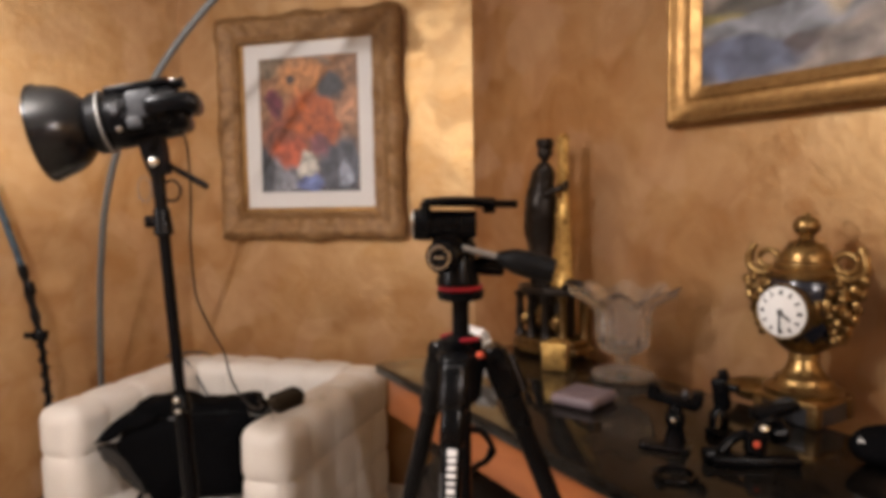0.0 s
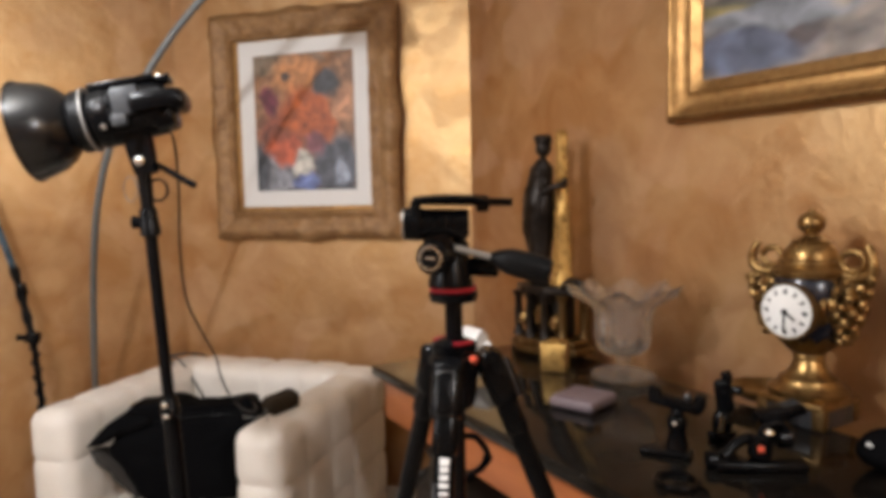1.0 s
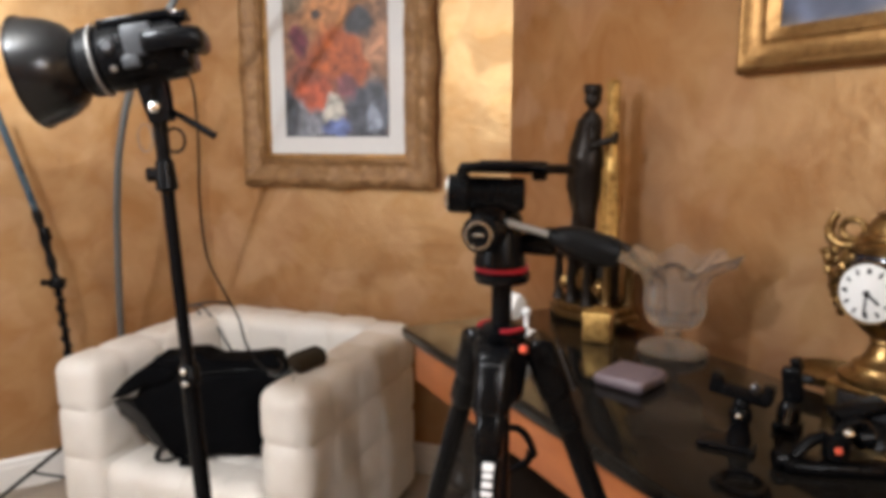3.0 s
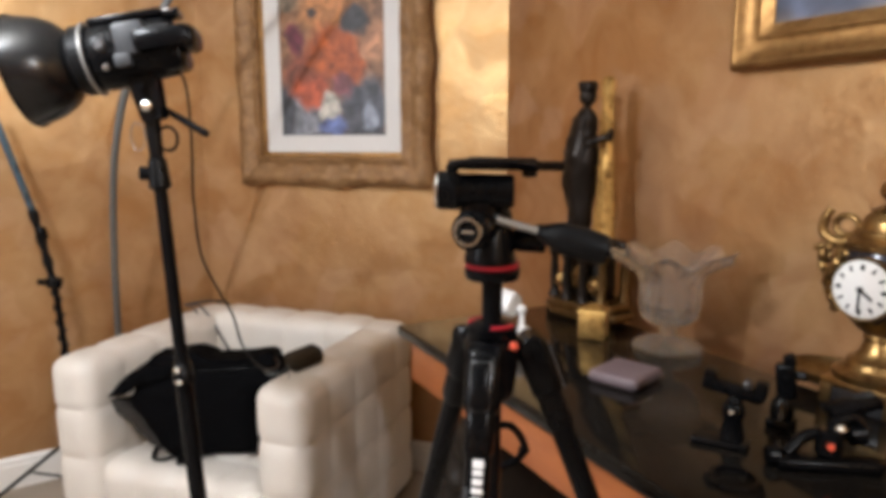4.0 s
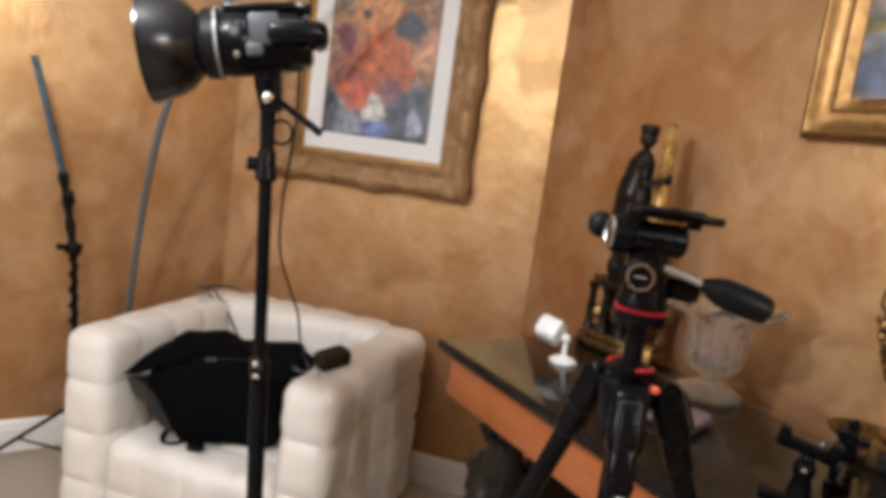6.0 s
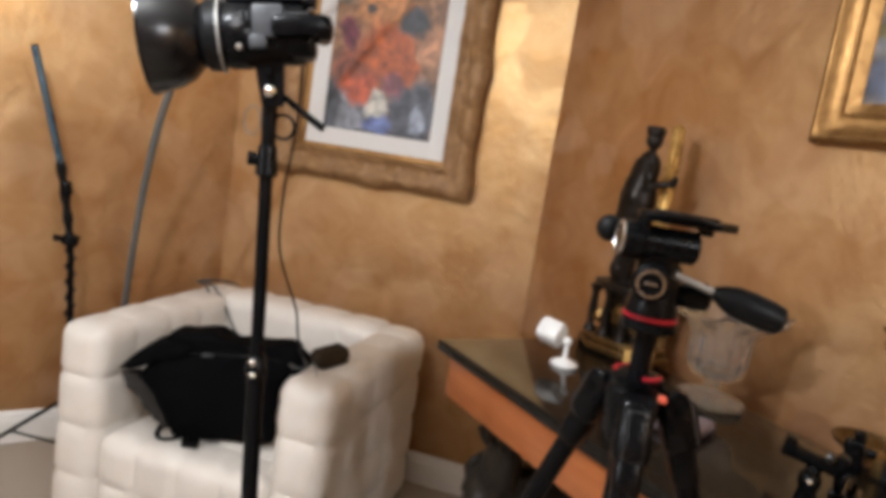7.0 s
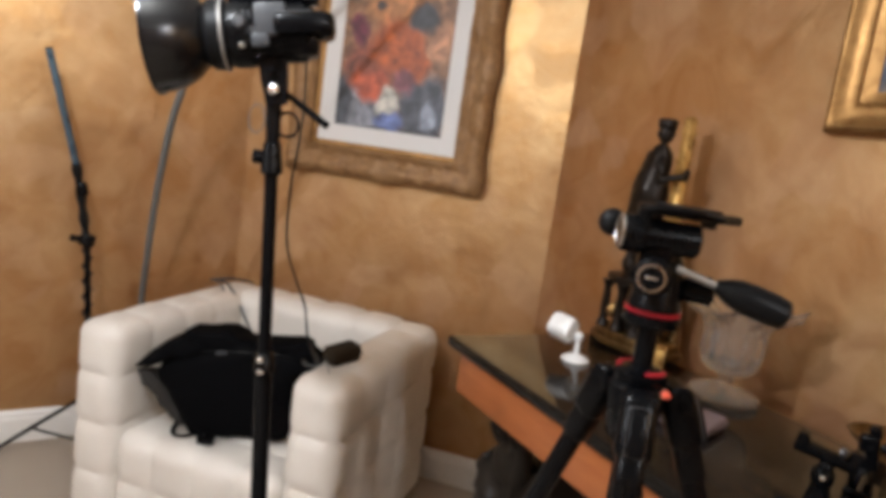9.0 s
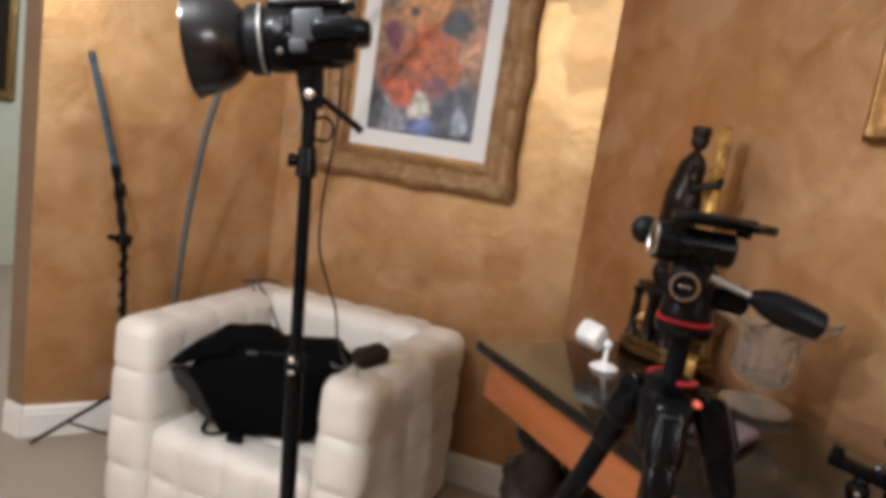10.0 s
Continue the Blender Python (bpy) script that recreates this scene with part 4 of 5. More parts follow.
part("cup", lathe(N(), outer + inner, BM, 128, cut_glass), GLASS, bowl, angle=16)
part("stem", lathe(N(), [(0.031, 0.061), (0.017, 0.054), (0.023, 0.046), (0.015, 0.038), (0.024, 0.028)], BM, 12), GLASS, bowl, angle=16)
part("foot", lathe(N(), [(0.0235, 0.0285), (0.050, 0.022), (0.078, 0.012), (0.087, 0.005), (0.084, 0.001), (0.05, 0.006), (0.01, 0.008)], BM, 64, lambda a, i: (1 + 0.03 * math.cos(16 * a), 0.002 * math.cos(16 * a) * (i < 3))), GLASS, bowl, angle=16)

# mauve case
cs = thing("zip_case", 0.822, 2.03, Z0, "mauve-grey rounded hard zip case lying flat", "case")
cm = pose(0.822, 2.032, Z0, 0, 0, -22)
part("shell", box(N(), 0.118, 0.128, 0.028, cm @ pose(0, 0, 0.0145), 0.0125, 4), MAUVE, cs)
part("zip", box(N(), 0.1184, 0.1284, 0.0022, cm @ pose(0, 0, 0.0125), 0.0008, 1), GREY, cs)

# ---- urn clock ----
UC = Vector((1.305, 2.062))
UM = turned(UC.x, UC.y, Z0)
clock = thing("urn_clock", UC.x, UC.y, Z0, "gilt bronze and dark blue urn clock with a white enamel dial", "clock")
part("plinth", box(N(), 0.142, 0.142, 0.040, UM @ pose(0, 0, 0.020), 0.004), INK, clock, "polished black plinth")
part("plinth_step", box(N(), 0.150, 0.150, 0.016, UM @ pose(0, 0, 0.048), 0.006), GILT, clock)
for sx, sy in ((-1, -1), (1, -1), (1, 1), (-1, 1)):
    part("plinth_foot", box(N(), 0.026, 0.026, 0.044, UM @ pose(sx * 0.062, sy * 0.062, 0.023), 0.005), GILT_DULL, clock)
part("round_base", lathe(N(), [(0.078, 0.056), (0.082, 0.062), (0.082, 0.070), (0.066, 0.078), (0.060, 0.086), (0.058, 0.094), (0.046, 0.100), (0.036, 0.116), (0.030, 0.134), (0.034, 0.140), (0.030, 0.147)], UM, 40), GILT, clock)
part("urn_body", lathe(N(), [(0.022, 0.145), (0.036, 0.156), (0.056, 0.178), (0.070, 0.210), (0.076, 0.245), (0.076, 0.285), (0.072, 0.305), (0.066, 0.318)], UM, 40), NAVY, clock, "glossy dark blue urn body")
part("lower_leaf_cup", lathe(N(), [(0.030, 0.146), (0.046, 0.158), (0.062, 0.176), (0.066, 0.184), (0.060, 0.186)], UM, 48, lambda a, i: (1 + 0.05 * math.cos(12 * a) * (i > 1), 0.008 * math.cos(12 * a) * (i > 2))), GILT_DULL, clock)
part("shoulder_band", lathe(N(), [(0.068, 0.312), (0.074, 0.316), (0.076, 0.328), (0.068, 0.334), (0.058, 0.340)], UM, 40), GILT, clock)
part("lid", lathe(N(), [(0.060, 0.336), (0.063, 0.343), (0.062, 0.349), (0.054, 0.353), (0.053, 0.362), (0.048, 0.376), (0.038, 0.386), (0.040, 0.391), (0.028, 0.396), (0.018, 0.403)], UM, 36, lambda a, i: (1 + 0.02 * math.cos(16 * a), 0)), GILT, clock)
part("finial", lathe(N(), [(0.018, 0.400), (0.014, 0.406), (0.020, 0.411), (0.027, 0.420), (0.0285, 0.430), (0.025, 0.441), (0.017, 0.449), (0.008, 0.453), (0.006, 0.458), (0.002, 0.460)], UM, 24), GILT, clock)
CF = UM @ pose(0, -0.083, 0.247, 90, 0, 0) @ Matrix.Diagonal((1.13, 1.13, 1.0, 1.0))
dial = part("dial", lathe(N(), [(0.001, 0.012), (0.030, 0.011), (0.0485, 0.007), (0.050, 0.002), (0.050, -0.012)], CF, 48), ENAMEL, clock, "white enamel dial")
part("bezel", lathe(N(), [(0.0495, -0.014), (0.0535, -0.012), (0.0545, 0.002), (0.0525, 0.008), (0.0495, 0.007)], CF, 48, close=False), GILT_DULL, dial)
for k in range(12):
    a = math.pi * k / 6
    part("numeral_bar", box(N(), 0.0045 if k % 3 else 0.007, 0.0095, 0.0012, CF @ pose(0.0375 * math.sin(a), 0.0375 * math.cos(a), 0.0100, 0, 0, -math.degrees(a)) @ pose(0, 0, 0, -9, 0, 0), 0.0004, 1), INK, dial)
for ang, ln, w in ((125, 0.026, 0.005), (182, 0.036, 0.0038)):
    a = radians(ang)
    part("hand", box(N(), w, ln, 0.0012, CF @ pose(ln / 2 * math.sin(a), ln / 2 * math.cos(a), 0.0136, 0, 0, -ang), 0.0005, 1), INK, dial)
part("hand_boss", lathe(N(), [(0.001, 0.0155), (0.005, 0.015), (0.0055, 0.011)], CF, 16), INK, dial)
for s in (-1, 1):
    ring = tube(N(), [UM @ Vector((s * (0.088 + 0.024 * math.cos(a)), 0.0, 0.352 + 0.020 * math.sin(a))) for a in [i * math.pi / 6 for i in range(13)]], 0.0070, 10, 3)
    part("ring_handle", ring, GILT, clock)
    horn = tube(N(), [UM @ Vector(v) for v in ((s * 0.07, 0, 0.322), (s * 0.105, -0.005, 0.318), (s * 0.130, -0.008, 0.335), (s * 0.128, -0.008, 0.365), (s * 0.118, -0.005, 0.385))], lambda t: 0.014 - 0.006 * t, 10, 6)
    part("scroll_horn", horn, GILT, clock)
    bunch = part("side_ornament", blob(N(), UM @ pose(s * 0.090, -0.010, 0.262), 0.016, 0.020, 0.056, 14, 0.010, 60), GILT, clock, "cast gilt ornament with hanging fruit", 70)
    for k in range(34):
        # hanging fruit: wide at the shoulder, running to a point
        h, a = (k + 0.5) / 34, k * 2.4
        wide = 0.032 * (1 - h) ** 0.6 + 0.004
        at = UM @ pose(s * (0.096 - 0.014 * h) + wide * math.cos(a), -0.014 + wide * math.sin(a), 0.322 - 0.138 * h, 0, 30 * math.sin(k), 0)
        part("fruit", blob(N(), at, 0.0105, 0.0105, 0.0125, 8, 0.004, 90), GILT, bunch)
for k in range(9):
    a = radians(-90 + (k - 4) * 16)
    if abs(k - 4) < 2:
        continue
    r = 0.072
    part("garland_leaf", blob(N(), UM @ pose(r * math.cos(a), r * math.sin(a), 0.222 + 0.008 * abs(k - 4)), 0.013, 0.013, 0.028, 12, 0.010, 80), GILT, clock)
# small brass dish beside the clock
dish = thing("brass_dish", 1.245, 2.20, Z0, "shallow tarnished brass dish behind the urn clock", "dish")
part("bowl", lathe(N(), [(0.03, 0.001), (0.055, 0.004), (0.075, 0.018), (0.084, 0.032), (0.081, 0.033), (0.072, 0.021), (0.05, 0.008), (0.001, 0.006)], pose(1.235, 2.19, Z0), 36), GILT_DULL, dish)

# ---- black camera gadgets on the table ----
ga = thing("phone_clamp", 1.035, 1.775, Z0, "black plastic phone clamp on a small ball-head tripod", "phone clamp")
part("foot_plate", box(N(), 0.095, 0.045, 0.012, pose(1.015, 1.768, Z0 + 0.0065, 0, 0, -8), 0.005, 3), BLACK, ga)
part("grip", lathe(N(), [(0.022, 0.012), (0.020, 0.022), (0.015, 0.045), (0.019, 0.055), (0.019, 0.070), (0.012, 0.080)], pose(1.035, 1.775, Z0), 20), BLACK, ga)
part("ball", blob(N(), pose(1.035, 1.768, Z0 + 0.082), 0.013, 0.013, 0.012, 16), BLACK, ga)
part("ball_glint_screw", blob(N(), pose(1.031, 1.753, Z0 + 0.064), 0.005, 0.004, 0.005, 12), CHROME, ga, "small chrome screw")
part("clamp_plate", box(N(), 0.092, 0.030, 0.022, pose(1.035, 1.775, Z0 + 0.100, 6, 8, -12), 0.006), BLACK, ga)
part("clamp_jaw", box(N(), 0.020, 0.034, 0.036, pose(0.994, 1.784, Z0 + 0.113, 0, 8, -12), 0.005), BLACK, ga)
part("clamp_jaw", box(N(), 0.020, 0.034, 0.034, pose(1.076, 1.766, Z0 + 0.106, 0, 8, -12), 0.005), BLACK, ga)
part("clamp_screw", rod(N(), (1.050, 1.762, Z0 + 0.115), (1.058, 1.758, Z0 + 0.116), 0.009, seg=14, edge=0.002), GREY_RIM, ga)
lone("mount_ring", lathe(N(), [(0.030, 0.001), (0.038, 0.001), (0.040, 0.004), (0.038, 0.009), (0.031, 0.009), (0.030, 0.001)], pose(1.036, 1.632, Z0), 36, close=False), BLACK, (1.036, 1.632, Z0), "flat black adapter ring lying on granite", "adapter ring")
gb2 = thing("action_camera_mount", 1.125, 1.90, Z0, "upright black clamp mount with a silver screw", "mount")
part("base", box(N(), 0.045, 0.05, 0.016, pose(1.122, 1.89, Z0 + 0.008, 0, 0, -20), 0.004), BLACK, gb2)
part("lower_body", lathe(N(), [(0.016, 0.012), (0.021, 0.022), (0.020, 0.045), (0.012, 0.055)], pose(1.122, 1.89, Z0), 20), BLACK, gb2)
part("screw", rod(N(), (1.118, 1.868, Z0 + 0.018), (1.122, 1.866, Z0 + 0.052), 0.0042, seg=12), CHROME, gb2, "silver screw")
part("upright", box(N(), 0.034, 0.026, 0.068, pose(1.126, 1.90, Z0 + 0.084, 4, -6, -20), 0.007, 3), BLACK, gb2)
part("hook", box(N(), 0.020, 0.020, 0.024, pose(1.130, 1.90, Z0 + 0.124, 0, -20, -20), 0.005), BLACK, gb2)
part("side_knob", rod(N(), (1.142, 1.892, Z0 + 0.10), (1.158, 1.884, Z0 + 0.10), 0.009, seg=14, edge=0.002), BLACK, gb2)
gc = thing("camera_gimbal", 1.175, 1.745, Z0, "black camera gimbal lying on the table with a red mark", "gimbal")
part("base", box(N(), 0.160, 0.052, 0.020, pose(1.175, 1.735, Z0 + 0.011, 0, 0, 14), 0.007, 3), BLACK, gc)
part("end_cap", rod(N(), (1.085, 1.712, Z0 + 0.017), (1.106, 1.717, Z0 + 0.017), 0.017, seg=18, edge=0.003), BLACK, gc)
part("motor", rod(N(), (1.175, 1.728, Z0 + 0.024), (1.178, 1.732, Z0 + 0.066), 0.021, 0.020, 22, 0.004), BLACK, gc)
part("motor", rod(N(), (1.205, 1.758, Z0 + 0.052), (1.232, 1.765, Z0 + 0.056), 0.019, seg=22, edge=0.004), BLACK, gc)
part("arm", tube(N(), [(1.178, 1.732, Z0 + 0.062), (1.19, 1.745, Z0 + 0.078), (1.212, 1.755, Z0 + 0.082), (1.230, 1.760, Z0 + 0.06)], 0.009, 10, 6), BLACK, gc)
part("plate", box(N(), 0.085, 0.040, 0.018, pose(1.212, 1.775, Z0 + 0.096, 8, -14, 24), 0.005), BLACK, gc)
part("strut", tube(N(), [(1.115, 1.72, Z0 + 0.022), (1.138, 1.735, Z0 + 0.045), (1.165, 1.74, Z0 + 0.058)], 0.010, 10, 6), BLACK, gc)
part("red_mark", rod(N(), (1.176, 1.7075, Z0 + 0.048), (1.176, 1.705, Z0 + 0.048), 0.0055, seg=12), ORANGE, gc, "small red mark")
part("knob", blob(N(), pose(1.19, 1.722, Z0 + 0.072), 0.009, 0.009, 0.008, 14), CHROME, gc)
hs = thing("headphones_case", 1.40, 1.79, Z0, "black soft case with a white zip pull", "case")
part("body", blob(N(), pose(1.42, 1.80, Z0 + 0.035, 0, 0, 20), 0.085, 0.060, 0.036, 22, 0.008, 20), FABRIC, hs)
part("zip_pull", box(N(), 0.05, 0.010, 0.006, pose(1.372, 1.757, Z0 + 0.045, 0, 20, -30), 0.002), WHITE, hs, "white zip pull")

# ---- paintings ----


def frame_bm(w, h, profile, m, n=48, scallop=0.0, waves=4, rough=0.0):
    """Four mitred sides from (inset, height) pairs; scallop swells the outer edge."""
    bm = N()
    np_ = len(profile)
    corners = lambda d: [(-w / 2 + d, -h / 2 + d), (w / 2 - d, -h / 2 + d), (w / 2 - d, h / 2 - d), (-w / 2 + d, h / 2 - d)]
    vs = []
    for side in range(4):
        nx, ny = ((0, -1), (1, 0), (0, 1), (-1, 0))[side]
        for i in range(n):
            t = i / n
            for d, z in profile:
                a, b = corners(d)[side], corners(d)[(side + 1) % 4]
                x, y = a[0] + (b[0] - a[0]) * t, a[1] + (b[1] - a[1]) * t
                wgt = max(0.0, 1 - d / 0.05)
                bulge = scallop * wgt * (math.exp(-((t - 0.5) / 0.07) ** 2) + 0.55 * math.exp(-((t - 0.06) / 0.05) ** 2) + 0.55 * math.exp(-((t - 0.94) / 0.05) ** 2) + 0.18 * math.sin(t * math.pi * 2 * waves))
                p = Vector((x + nx * bulge, y + ny * bulge, z))
                if rough and z > 0.004:
                    p.z += rough * (noise.noise(Vector((x, y, side)) * 26) + 0.6 * noise.noise(Vector((x, y, side)) * 60))
                vs.append(p)
    tot = 4 * n
    fs = []
    for i in range(tot):
        k = (i + 1) % tot
        for j in range(np_):
            q = (j + 1) % np_
            fs.append((i * np_ + j, k * np_ + j, k * np_ + q, i * np_ + q))
    add(bm, vs, fs, m)
    return bm


def canvas(w, h, colour, m, nx=96, ny=110, relief=0.0012):
    """A painted sheet: every daub's colour comes from colour(u, v)."""
    me = bpy.data.meshes.new("canvas")
    vs = [m @ Vector(((i / nx - 0.5) * w, (j / ny - 0.5) * h, relief * noise.noise(Vector((i, j, 0)) * 0.31))) for j in range(ny + 1) for i in range(nx + 1)]
    fs = [(j * (nx + 1) + i, j * (nx + 1) + i + 1, (j + 1) * (nx + 1) + i + 1, (j + 1) * (nx + 1) + i) for j in range(ny) for i in range(nx)]
    return me, vs, fs, [colour(i / nx, j / ny) for j in range(ny + 1) for i in range(nx + 1)]


def paint_part(name, data, parent, label):
    me, vs, fs, cols = data
    home = HOME[parent]
    me.from_pydata([v - home for v in vs], [], fs)
    at = me.color_attributes.new("paint", "FLOAT_COLOR", "POINT")
    at.data.foreach_set("color", [c for col in cols for c in (*col, 1.0)])
    me.materials.append(PAINT)
    smooth(me, 60)
    ob = new(name, me)
    ob.parent = parent
    HOME[ob] = home
    ob["label"] = label
    return ob


def blend(c, d, k):
    k = min(1.0, max(0.0, k))
    return tuple(a + (b - a) * k for a, b in zip(c, d))


def daubs(u, v, base, spots, warp=0.05, sharp=2.2):
    a = Vector((u * 5, v * 6, 3.1))
    u += warp * noise.noise(a) + 0.5 * warp * noise.noise(a * 3.1)
    v += warp * noise.noise(a + Vector((9, 4, 0))) + 0.5 * warp * noise.noise(a * 3.3 + Vector((2, 7, 0)))
    c = base
    for su, sv, ru, rv, col in spots:
        d = math.hypot((u - su) / ru, (v - sv) / rv)
        c = blend(c, col, (1.25 - d) * sharp)
    k = 1 + 0.7 * noise.noise(Vector((u * 13, v * 17, 1.7))) + 0.35 * noise.noise(Vector((u * 31, v * 27, 5.7)))
    return tuple(x * k for x in c)


OCHRE, RUST, FLAME, SLATE = (0.25, 0.125, 0.058), (0.19, 0.052, 0.026), (0.34, 0.078, 0.015), (0.060, 0.066, 0.082)
BOUQUET = [
    (0.15, 0.93, 0.25, 0.08, (0.20, 0.15, 0.10)), (0.55, 0.93, 0.16, 0.07, (0.10, 0.09, 0.07)), (0.45, 0.84, 0.26, 0.14, (0.42, 0.18, 0.06)),
    (0.20, 0.12, 0.26, 0.20, (0.20, 0.21, 0.24)), (0.80, 0.16, 0.26, 0.22, SLATE), (0.06, 0.15, 0.08, 0.22, (0.045, 0.05, 0.06)),
    (0.30, 0.44, 0.26, 0.17, RUST), (0.52, 0.58, 0.24, 0.17, FLAME), (0.66, 0.48, 0.16, 0.14, FLAME), (0.30, 0.30, 0.17, 0.10, (0.40, 0.08, 0.03)),
    (0.14, 0.66, 0.09, 0.10, (0.11, 0.015, 0.03)), (0.72, 0.77, 0.12, 0.10, (0.045, 0.045, 0.05)), (0.32, 0.84, 0.07, 0.04, (0.05, 0.04, 0.035)),
    (0.88, 0.60, 0.08, 0.12, (0.42, 0.20, 0.10)), (0.62, 0.34, 0.10, 0.08, (0.18, 0.06, 0.07)),
]
VASE = [(0.47, 0.19, 0.09, 0.11, (0.50, 0.48, 0.42)), (0.50, 0.06, 0.12, 0.06, (0.12, 0.16, 0.36)), (0.70, 0.22, 0.06, 0.12, (0.05, 0.055, 0.07)), (0.86, 0.13, 0.07, 0.10, (0.26, 0.29, 0.36)), (0.5, 0.0, 0.6, 0.02, (0.05, 0.05, 0.06))]
p1 = thing("flower_painting", -0.446, 3.0, 1.72, "flower bouquet painting in a carved antique gilt frame", "painting")
P1 = pose(-0.484, 3.0491, 1.7275, 90, 0, 3.5)
P1F = pose(-0.499, 3.0482, 1.722, 90, 0, 3.5)
part("carved_frame", frame_bm(0.862, 0.972, [(0.0, 0.0), (-0.004, 0.020), (0.008, 0.040), (0.030, 0.052), (0.052, 0.046), (0.075, 0.034), (0.092, 0.036), (0.104, 0.046), (0.112, 0.046), (0.117, 0.036), (0.118, 0.0)], P1F, 56, 0.012, 4, 0.008), FRAME_OLD, p1, "carved brown-gold swept frame")
part("liner", box(N(), 0.646, 0.736, 0.008, P1F @ pose(0, 0, 0.026), 0.001, 1), FRAME_GOLD, p1, "narrow gold liner")
MW, MH = 0.606, 0.711
mx = 0.0
mat_ = N()
add(mat_, [(mx - MW / 2, -MH / 2, 0.0345), (mx + MW / 2, -MH / 2, 0.0345), (mx + MW / 2, MH / 2, 0.0345), (mx - MW / 2, MH / 2, 0.0345), (mx - 0.236, -0.290, 0.0345), (mx + 0.236, -0.290, 0.0345), (mx + 0.236, 0.296, 0.0345), (mx - 0.236, 0.296, 0.0345), (mx - 0.233, -0.287, 0.032), (mx + 0.233, -0.287, 0.032), (mx + 0.233, 0.293, 0.032), (mx - 0.233, 0.293, 0.032)], [(0, 1, 5, 4), (1, 2, 6, 5), (2, 3, 7, 6), (3, 0, 4, 7), (4, 5, 9, 8), (5, 6, 10, 9), (6, 7, 11, 10), (7, 4, 8, 11)], P1)
part("mat_board", mat_, MATBOARD, p1, "white mat board", 10)
paint_part("canvas", canvas(0.470, 0.584, lambda u, v: daubs(u, v, OCHRE, BOUQUET + VASE), P1 @ pose(mx, 0.003, 0.031)), p1, "loose orange and slate flower painting")

# landscape in a gold frame on the east wall
S0 = 1.019
LW, LH = 1.15, 0.78
c = AB + B_DIR * (S0 + LW / 2)
p2 = thing("landscape_painting", c.x, c.y, 1.59 + LH / 2, "large landscape oil painting in a gold frame", "painting")
P2 = Matrix.Translation((c.x, c.y, 1.591 + LH / 2)) @ pose(0, 0, 0, 90, 0, B_ANG)
part("gold_frame", frame_bm(LW, LH, [(0.0, 0.002), (0.0, 0.028), (0.006, 0.042), (0.016, 0.047), (0.024, 0.044), (0.030, 0.036), (0.062, 0.026), (0.070, 0.028), (0.076, 0.032), (0.086, 0.028), (0.104, 0.020), (0.106, 0.004)], P2, 24, 0, 4, 0.0012), FRAME_GOLD, p2, "moulded gold leaf frame")


def landscape(u, v):
    spots = [(0.1, 0.10, 0.22, 0.09, (0.085, 0.10, 0.15)), (0.25, 0.24, 0.26, 0.07, (0.17, 0.18, 0.20)), (0.06, 0.30, 0.10, 0.03, (0.20, 0.16, 0.05)), (0.18, 0.34, 0.14, 0.05, (0.06, 0.055, 0.045)), (0.38, 0.32, 0.05, 0.10, (0.34, 0.27, 0.18)), (0.30, 0.13, 0.05, 0.05, (0.055, 0.04, 0.04)), (0.75, 0.2, 0.3, 0.2, (0.19, 0.15, 0.12)), (0.5, 0.75, 0.7, 0.3, (0.42, 0.44, 0.46)), (0.6, 0.46, 0.25, 0.06, (0.10, 0.10, 0.06))]
    return daubs(u, v, (0.19, 0.155, 0.13), spots, 0.05)


paint_part("canvas", canvas(LW - 0.206, LH - 0.206, landscape, P2 @ pose(0, 0, 0.016), 110, 80), p2, "grey-blue and brown landscape canvas")
# small dark frame in the room beyond
p3 = thing("hall_picture", -4.19, 3.580, 1.238, "dark picture in a gold frame on the hall wall", "painting")
P3 = pose(-4.198, 3.580, 1.763, 90, 0, 90)
part("frame", frame_bm(0.62, 1.05, [(0.0, 0.0), (0.0, 0.03), (0.02, 0.04), (0.06, 0.025), (0.075, 0.028), (0.08, 0.0)], P3, 10), GILT_DULL, p3)
part("picture", box(N(), 0.47, 0.90, 0.008, P3 @ pose(0, 0, 0.012), 0.001, 1), EBONY, p3, "very dark picture")

# ---- boom pole on a floor stand, and the arc lamp's tube ----
PB = Vector((-1.285, 2.385, 0.0))
pole = thing("boom_stand", *PB, "black floor stand with a blue-grey telescopic boom pole", "stand")
J = Vector((-1.317, 2.353, 0.894))
JT, TOP = Vector((-1.348, 2.318, 1.165)), Vector((-1.414, 2.241, 1.558))
part("upright", rod(N(), PB + Vector((0, 0, 0.06)), J, 0.0125, 0.0115, 16), BLACK_METAL, pole)
part("boom_tube", rod(N(), JT - (TOP - JT) * 0.1, TOP, 0.0125, seg=18, edge=0.001), BLUE_STEEL, pole, "blue-grey tube")
part("end_plug", rod(N(), TOP - (TOP - JT) * 0.005, TOP + (TOP - JT) * 0.012, 0.0118, seg=16), BLACK, pole)
part("boom_grip", tube(N(), [J - Vector((0, 0, 0.02)), J + (JT - J) * 0.45, JT + (TOP - JT) * 0.02], lambda t: 0.0155 + 0.003 * math.sin(22 * t), 14, 12), RUBBER, pole, "black foam grip")
part("clamp", box(N(), 0.05, 0.036, 0.045, Matrix.Translation(J) @ pose(0, 0, 0, 0, 12, 20), 0.007), BLACK, pole)
part("clamp_knob", rod(N(), J + Vector((-0.02, -0.015, 0.002)), J + Vector((-0.048, -0.03, 0.004)), 0.011, 0.013, 14, 0.002), BLACK, pole)
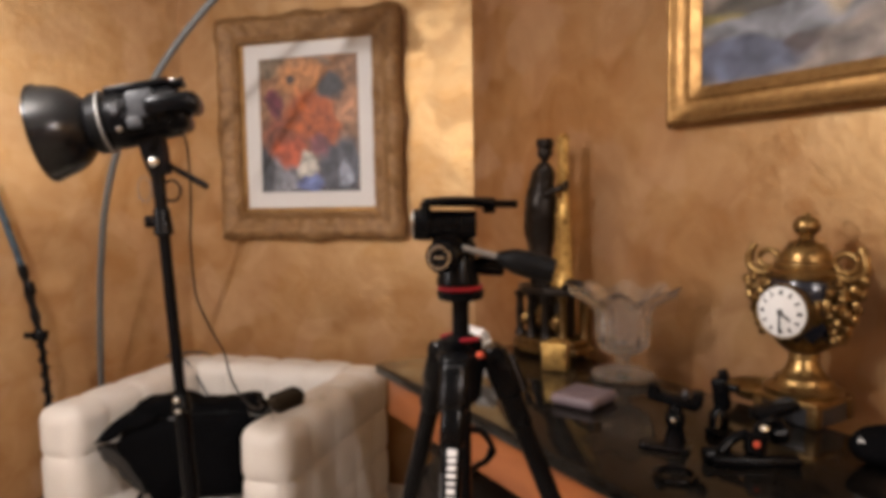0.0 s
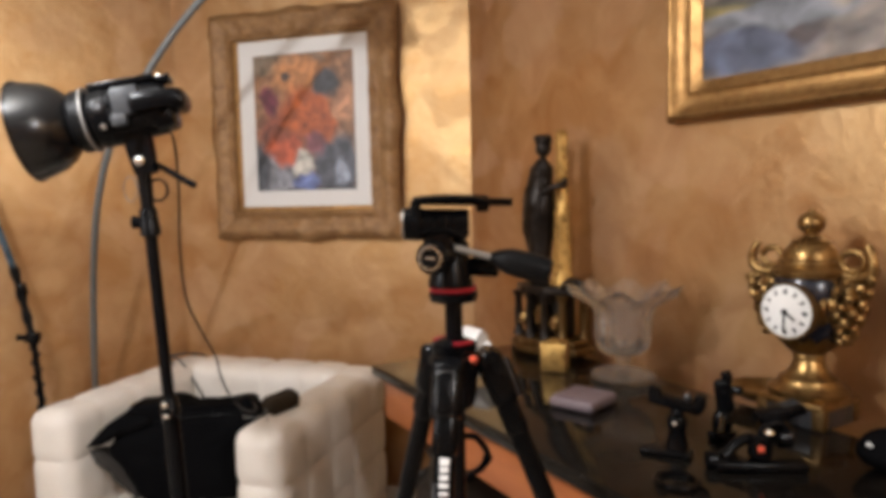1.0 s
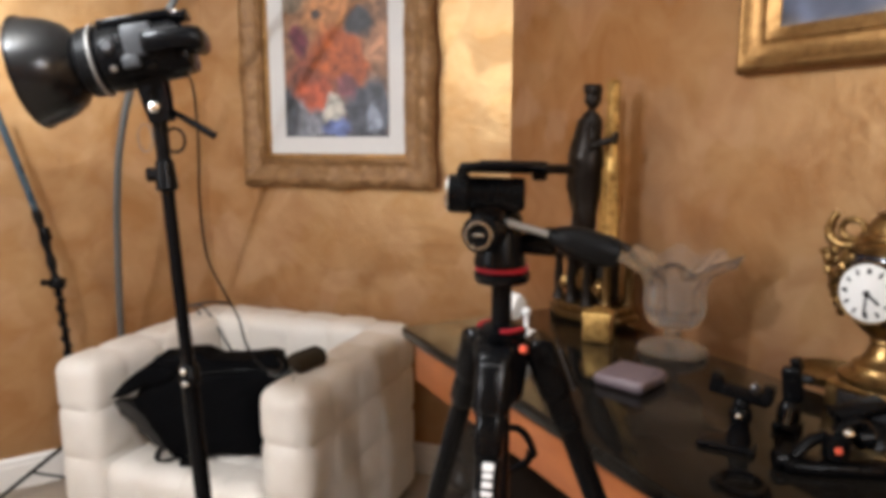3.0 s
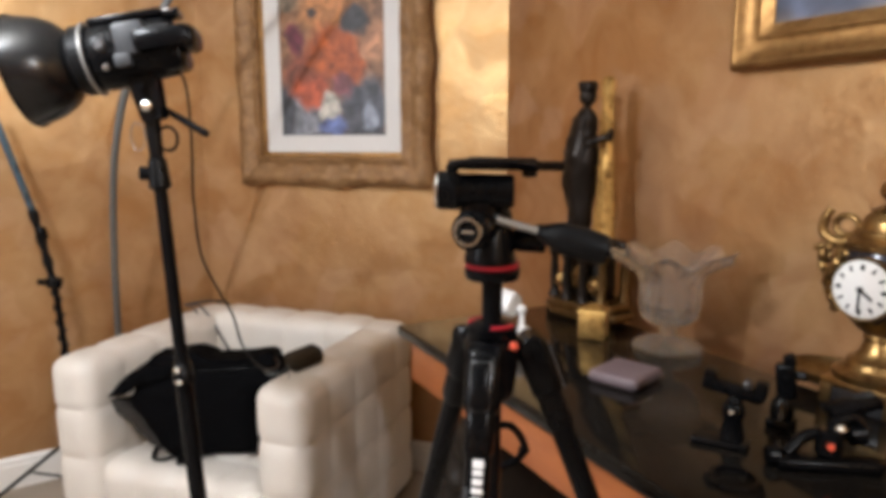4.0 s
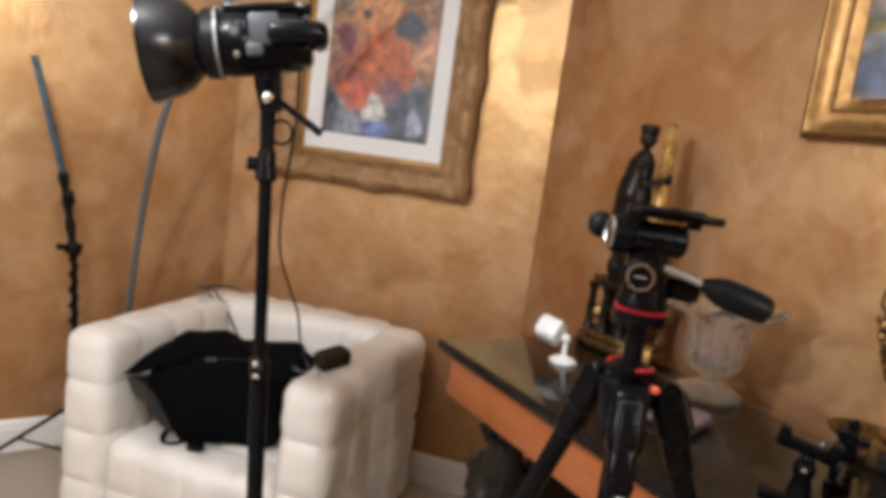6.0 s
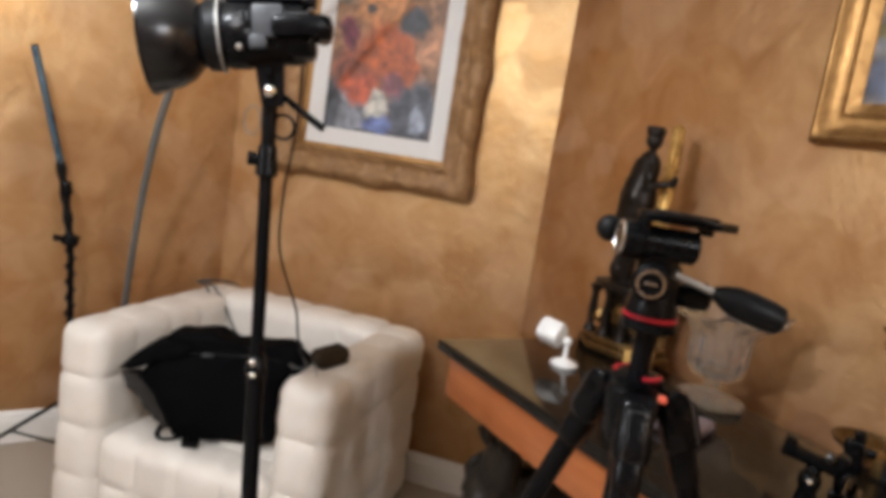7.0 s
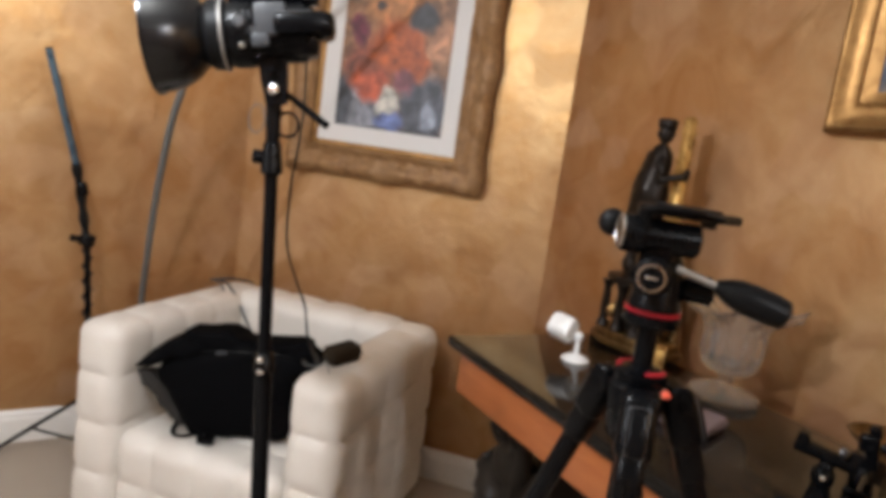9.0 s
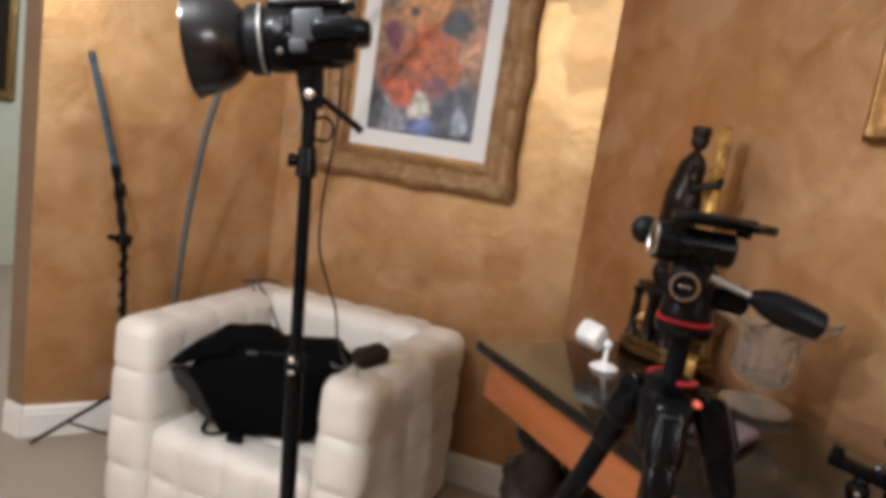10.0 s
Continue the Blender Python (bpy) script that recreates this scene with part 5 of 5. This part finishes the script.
part("clamp", box(N(), 0.032, 0.03, 0.05, Matrix.Translation(JT + (J - JT) * 0.3 + Vector((0.012, 0, 0))) @ pose(0, 0, 0, 0, -14, 20), 0.006), BLACK, pole)
part("cable_wrap", tube(N(), [J.lerp(PB, 0.35 * k / 30) + Vector((0.016 * math.cos(k * 1.1), 0.016 * math.sin(k * 1.1), 0)) for k in range(31)], 0.0042, 6, 3), RUBBER, pole)
for ang in (203, 83, 323):
    a = radians(ang)
    d = Vector((math.cos(a), math.sin(a), 0))
    foot = PB + d * 0.36 + Vector((0, 0, 0.012)) if ang != 83 else PB + d * 0.28 + Vector((0, 0, 0.012))
    part("leg", rod(N(), PB + Vector((0, 0, 0.30)), foot, 0.008, 0.008, 10), BLACK_METAL, pole)
    part("brace", rod(N(), PB + Vector((0, 0, 0.085)), PB.lerp(foot, 0.62) + Vector((0, 0, 0.30 * 0.38)), 0.005, 0.005, 8), BLACK_METAL, pole)
arc = thing("arc_lamp", -1.33, 2.66, 0, "grey steel arc lamp with a long curved tube", "floor lamp")
part("tube", tube(N(), [(-1.33, 2.635, 0.03), (-1.30, 2.605, 0.25), (-1.262, 2.572, 0.50), (-1.215, 2.535, 0.70), (-1.160, 2.490, 0.88), (-1.110, 2.452, 1.03), (-1.045, 2.405, 1.20), (-0.965, 2.360, 1.40), (-0.868, 2.335, 1.60), (-0.762, 2.335, 1.75), (-0.645, 2.345, 1.90), (-0.51, 2.35, 2.03), (-0.34, 2.35, 2.15), (-0.16, 2.34, 2.21)], 0.0125, 14, 8), STEEL, arc)
part("base", lathe(N(), [(0.001, 0.0), (0.125, 0.0), (0.13, 0.006), (0.13, 0.022), (0.12, 0.028), (0.02, 0.034)], pose(-1.33, 2.635, 0), 40), BLACK_METAL, arc)
part("shade", lathe(N(), [(0.10, 2.08), (0.115, 2.08), (0.075, 2.18), (0.02, 2.23), (0.012, 2.24), (0.01, 2.22), (0.065, 2.17), (0.10, 2.08)], pose(-0.15, 2.34, 0), 36, close=False), STEEL, arc)
